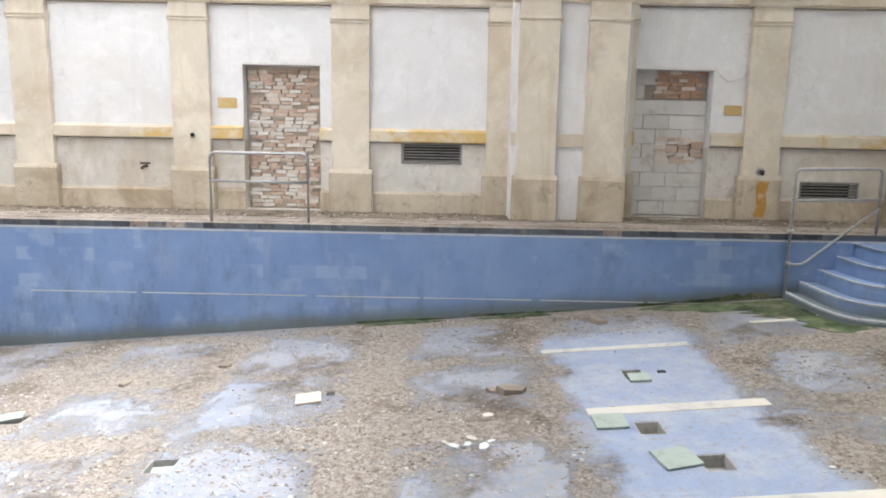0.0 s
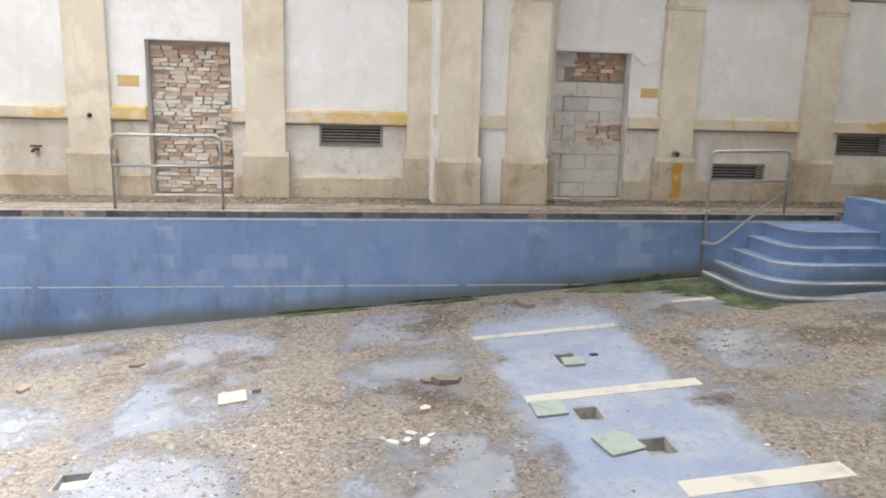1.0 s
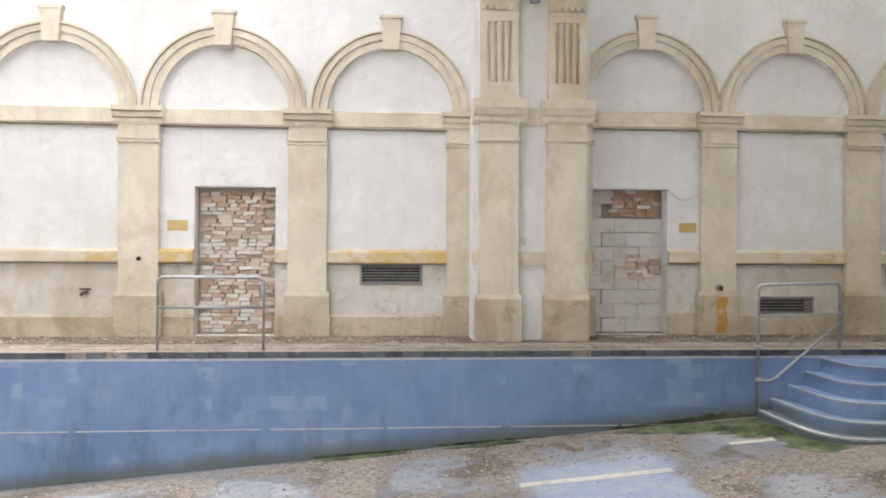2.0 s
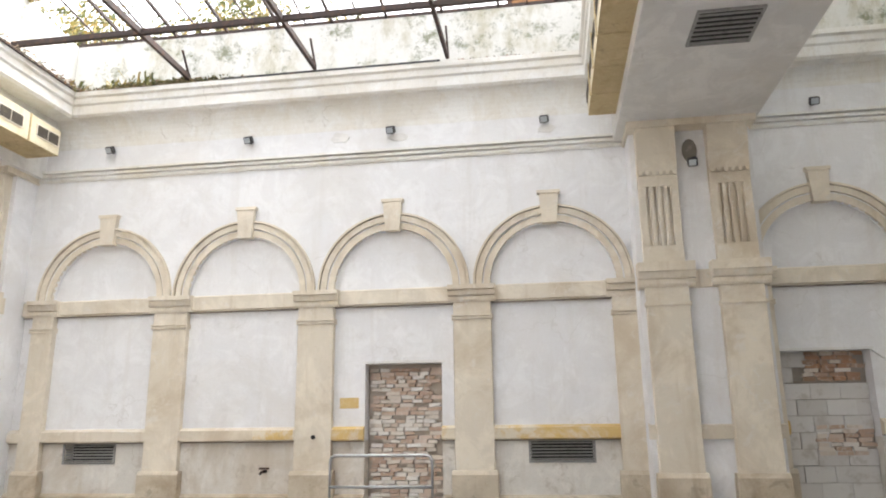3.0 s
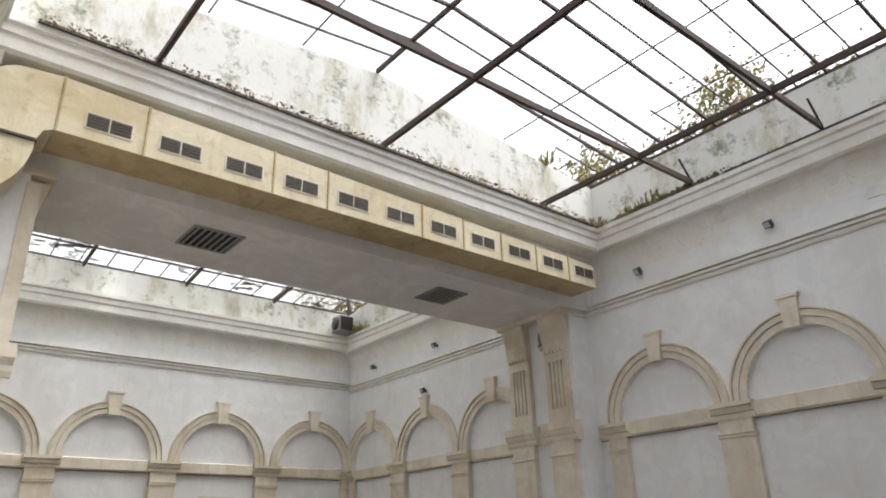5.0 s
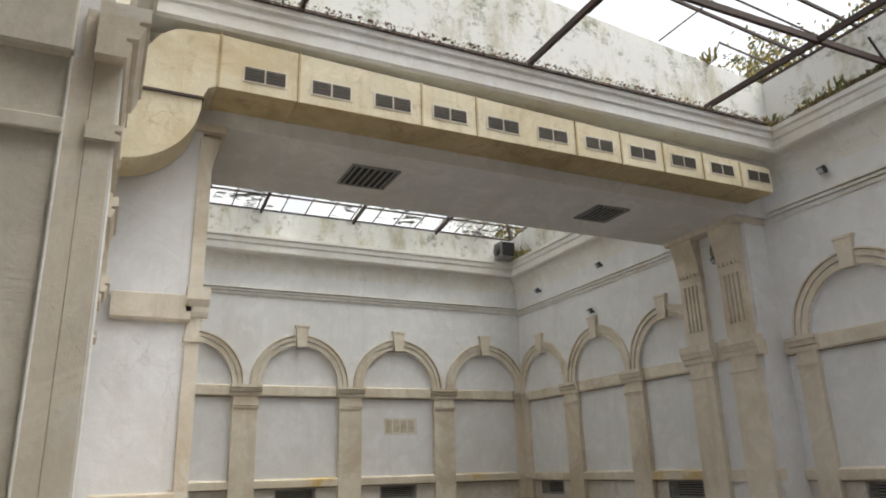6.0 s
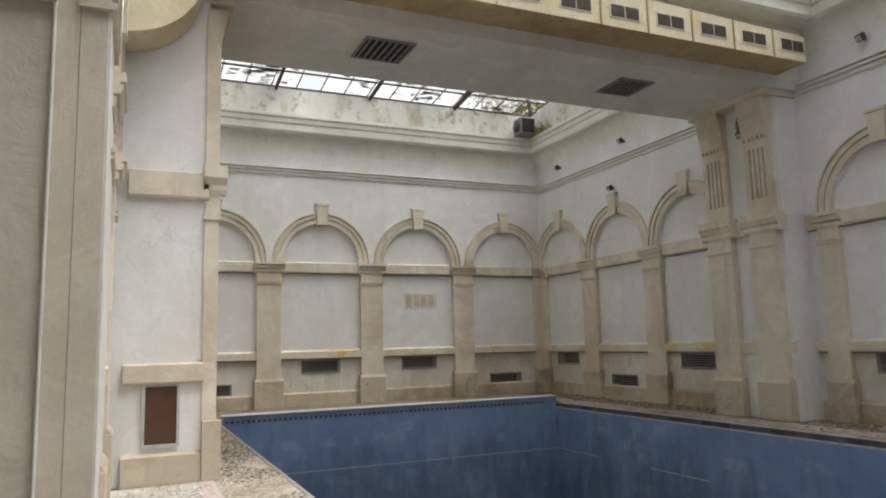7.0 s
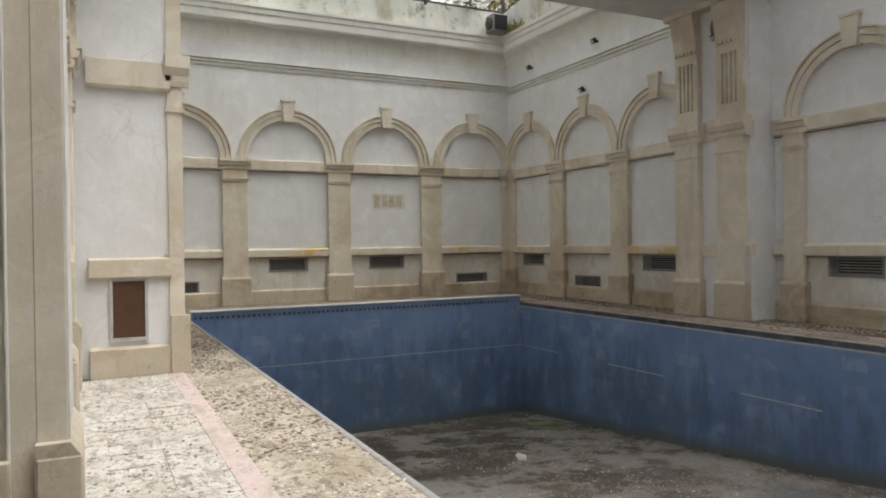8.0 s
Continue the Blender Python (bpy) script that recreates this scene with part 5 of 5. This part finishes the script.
def tree(x, y, top, spread, seed, leaves):
    r = random.Random(seed)
    t = thing("tree", "leafy yellow-green tree behind the building", "tree", "trees outside")
    bm = nb()
    tube(bm, [(x, y, -0.3), (x + 0.1, y, top * 0.35), (x - 0.1, y + 0.1, top * 0.7)], 0.22, 8)
    limbs = []
    for k in range(7):
        a = 2 * math.pi * k / 7
        tip = (x + spread * 0.8 * math.cos(a), y + spread * 0.8 * math.sin(a), top * r.uniform(0.75, 0.98))
        tube(bm, [(x, y, top * 0.55), ((x + tip[0]) / 2, (y + tip[1]) / 2, top * 0.72), tip], 0.07, 6)
        limbs.append(tip)
    part("trunk", bm, BARK, t)
    vs, fs = [], []
    centres = [(c[0] + r.gauss(0, 0.5), c[1] + r.gauss(0, 0.5), c[2] + r.gauss(0, 0.5)) for c in limbs for _ in range(7)]
    for _ in range(leaves):
        c = r.choice(centres)
        p = Vector((c[0] + r.gauss(0, 0.42), c[1] + r.gauss(0, 0.42), c[2] + r.gauss(0, 0.36)))
        q = Euler((r.uniform(0, 6.3), r.uniform(0, 6.3), 0)).to_matrix()
        l = r.uniform(0.05, 0.11)
        b = len(vs)
        vs += [tuple(p + q @ Vector(d)) for d in ((-l, 0, 0), (0, -l * 0.45, 0.01), (l, 0, 0), (0, l * 0.45, 0.01))]
        fs.append((b, b + 1, b + 2, b + 3))
    me = bpy.data.meshes.new("crown")
    me.from_pydata(vs, [], fs)
    me.materials.append(LEAVES)
    shared("crown", me, t)
    return t


LEAVES = island_mat("yellow_green_leaves", [(0.16, 0.17, 0.04), (0.30, 0.24, 0.05), (0.10, 0.12, 0.035), (0.22, 0.20, 0.06), (0.36, 0.25, 0.06)], 0.6)
tree(-7.2, 15.4, 12.6, 2.2, 3, 9000)
tree(-17.5, 12.5, 11.6, 2.2, 4, 8000)
tree(-4.2, 17.0, 12.4, 1.8, 5, 7000)


def weeds(x, y, z, r0, count, seed):
    r = random.Random(seed)
    vs, fs = [], []
    for _ in range(count):
        a, h = r.uniform(0, 6.28), r.uniform(0.05, 0.22)
        bx, by = x + r.gauss(0, r0), y + r.gauss(0, r0 * 0.35)
        tx, ty = bx + 0.6 * h * math.cos(a), by + 0.6 * h * math.sin(a)
        w = 0.012
        b = len(vs)
        vs += [(bx - w * math.sin(a), by + w * math.cos(a), z), (bx + w * math.sin(a), by - w * math.cos(a), z), (tx + w * math.sin(a), ty - w * math.cos(a), z + h * 0.8), (tx * 1.0 + 0.3 * h * math.cos(a), ty, z + h)]
        fs.append((b, b + 1, b + 2, b + 3))
    me = bpy.data.meshes.new("roof_weeds")
    me.from_pydata(vs, [], fs)
    me.materials.append(LEAVES)
    return tagged(new("roof_weeds", me), "clump of weeds rooted on the damp roof edge", "weeds", "roof weeds", "stuff")


weeds(-4.1, 10.12, 7.04, 0.35, 150, 1)
weeds(-5.2, 10.05, 7.04, 0.10, 60, 2)
weeds(-5.35, 8.9, 8.12, 0.12, 90, 3)
weeds(-13.9, 10.1, 7.04, 0.3, 200, 4)
strip = part("cornice_flashing", boxed(-5.17, -5.12, 0.3, 9.9, 7.042, 7.085), RUST)
tagged(strip, "rusty flashing strip along the cornice edge", "flashing")
strip = part("cornice_flashing", boxed(-2.4, 1.3, 10.02, 10.06, 7.042, 7.072), LAMPBLACK)
tagged(strip, "dark gap strip along the cornice edge", "flashing")


def on_cornice(r):
    k = r.random()
    if k < 0.45:
        return -5.16 + 0.22 * r.random(), r.uniform(0.3, 10.1), 7.045
    if k < 0.8:
        return r.uniform(-5.1, 3.4), 10.03 + 0.13 * r.random(), 7.045
    return r.uniform(-5.1, -3.3), 10.02 + 0.15 * r.random(), 7.05


litter("cornice_debris", "crumbled brown mortar and dead leaves on the cornice", 3600, 11, on_cornice, 0.012, 0.05, RUSTCHIPS, 0.35)


def on_ledge(r):
    return -3.6 + 0.55 * r.gauss(0, 1), 10.05 + 0.14 * r.random(), 7.045 + 0.10 * r.random() ** 2


LEDGEMOSS = island_mat("brown_green_ledge_moss", [(0.10, 0.09, 0.03), (0.06, 0.055, 0.025), (0.16, 0.13, 0.05), (0.05, 0.06, 0.02), (0.22, 0.16, 0.08)])
litter("ledge_moss", "mound of dark moss and rotten leaves on the cornice ledge", 2600, 17, on_ledge, 0.02, 0.07, LEDGEMOSS, 0.6)
fan = thing("vent_box", "grey metal extractor box standing on the roof light edge", "extractor box")
part("body", boxed(-14.28, -13.85, 9.55, 10.0, 7.05, 7.52, IDENT, 0.02), GRILLE, fan)
part("side_panel", boxed(-13.85, -13.83, 9.58, 9.97, 7.09, 7.48), VOID, fan)
part("cowl", tube(nb(), [(-14.06, 9.55, 7.28), (-14.06, 9.50, 7.28)], 0.16, 14), LAMPBLACK, fan)

# ---------------------------------------------------------------- pieces: tiles, bricks, blocks
coping = part("pool_coping", tube(nb(), [(PX0 - 0.2, PY0 - 0.05, -0.03), (PX1 + 0.2, PY0 - 0.05, -0.03)], 0.04, 10), COPING, pool_basin)


def piece(name, w, d, h, mat, jitter=0.0, seed=0):
    """Mesh of one piece: a block with slightly chipped corners, centred on its back face."""
    bm = boxed(-w / 2, w / 2, 0.0, d, -h / 2, h / 2)
    r = random.Random(seed)
    for v in bm.verts:
        v.co += Vector((r.uniform(-1, 1), r.uniform(-0.5, 0.5), r.uniform(-1, 1))) * jitter
    bmesh.ops.recalc_face_normals(bm, faces=bm.faces)
    me = bpy.data.meshes.new(name)
    bm.to_mesh(me)
    bm.free()
    me.materials.append(mat)
    return me


part("band_bed", boxed(PX0, PX1, PY1 + 0.012, PY1 + 0.25, -0.085, -0.002), DECKEDGE, pool_basin)
kinds = [piece("tile", 0.245, 0.016, 0.078, DARKTILE, 0.003, i) for i in range(3)]
rng = random.Random(2)
x = PX0 + 0.125
while x < PX1 - 0.1:
    if rng.random() > 0.05:
        shared("tile", rng.choice(kinds), pool_basin, Matrix.Translation((x, PY1 + 0.014 + rng.uniform(-0.004, 0.003), -0.043)) @ pose(0, 0, 0, 0, 0, 180))
    x += 0.25
small = piece("tile", 0.055, 0.008, 0.05, DARKTILE)
for k in range(70):
    y = PY0 + 0.06 + k * 0.1
    shared("tile", small, pool_basin, Matrix(((0, 1, 0, PX0), (1, 0, 0, y), (0, 0, 1, 0.03), (0, 0, 0, 1))))

# near deck tiles
slabs = [piece("deck_tile", 0.335, 0.012, 0.325, DECKTILE, 0.004, i) for i in range(4)]
LAY = Matrix(((1, 0, 0, 0), (0, 0, 1, 0), (0, 1, 0, -0.012), (0, 0, 0, 1)))
rng = random.Random(9)
for i in range(27):
    for j in range(3):
        x, y = -6.6 + 0.342 * i, -0.25 + 0.333 * j
        if x < -5.7 and y < 1.0 and x > -7.7:
            continue
        shared("deck_tile", rng.choice(slabs), deck, Matrix.Translation((x, y, rng.uniform(-0.003, 0.002))) @ LAY @ pose(0, 0, 0, 0, rng.uniform(-0.6, 0.6), 0))

# old bricks of the first doorway
bricks = [piece("brick", 0.205 - 0.03 * (i % 3), 0.05, 0.052, BRICK, 0.008, i) for i in range(6)]
half = [piece("brick", 0.10, 0.05, 0.048, BRICK, 0.010, 20 + i) for i in range(3)]
rng = random.Random(12)
z = 0.06
while z < 2.22:
    x = rng.uniform(0.02, 0.10)
    while x < 1.17:
        me = rng.choice(bricks) if rng.random() < 0.75 else rng.choice(half)
        w = max(v.co.x for v in me.vertices) * 2
        if x + w < 1.22 and rng.random() > 0.06:
            shared("brick", me, door_1, Matrix.Translation((x + w / 2, 10.76 - rng.uniform(0.0, 0.02), z)) @ pose(0, 0, 0, 0, rng.uniform(-4.5, 4.5), 180 + rng.uniform(-5, 5)))
        x += w + rng.uniform(0.003, 0.013)
    z += 0.060

# concrete blocks of the second doorway, with two rough brick repairs
red = [piece("brick", 0.19 - 0.03 * (i % 3), 0.05, 0.055, REDBRICK, 0.009, 60 + i) for i in range(5)]
blocks = [piece("block", 0.395, 0.03, 0.218, BLOCK, 0.004, 40 + i) for i in range(3)]
halfb = [piece("block", 0.19, 0.03, 0.218, BLOCK, 0.004, 50 + i) for i in range(2)]
rng = random.Random(14)
for r in range(10):
    z = 0.13 + 0.228 * r
    x = 6.10 + (0.0 if r % 2 else -0.2)
    while x < 7.28:
        me = rng.choice(blocks)
        cx, w = x + 0.2, 0.395
        if cx - 0.2 < 6.09:
            me, cx, w = halfb[0], 6.19, 0.19
        if cx + 0.2 > 7.33:
            me, cx, w = halfb[1], 7.19, 0.19
        repair = (6.55 < cx and 0.85 < z < 1.25) or (cx > 6.4 and z > 1.9)
        if not repair:
            shared("block", me, door_2, Matrix.Translation((cx, 10.745 - rng.uniform(0, 0.008), z)) @ pose(0, 0, 0, 0, 0, 180))
        x += 0.403
for x0, x1, z0, z1 in ((6.48, 7.28, 0.84, 1.24), (6.42, 7.28, 1.87, 2.27)):
    z = z0 + 0.03
    while z < z1:
        x = x0 + rng.uniform(0.0, 0.06)
        while x < x1 - 0.1:
            me = rng.choice(red if z0 > 1.5 and rng.random() < 0.75 else bricks)
            w = max(v.co.x for v in me.vertices) * 2
            if x + w < x1 + 0.02:
                shared("brick", me, door_2, Matrix.Translation((x + w / 2, 10.76 - rng.uniform(0, 0.02), z)) @ pose(0, 0, 0, 0, rng.uniform(-4, 4), 180))
            x += w + 0.014
        z += 0.060
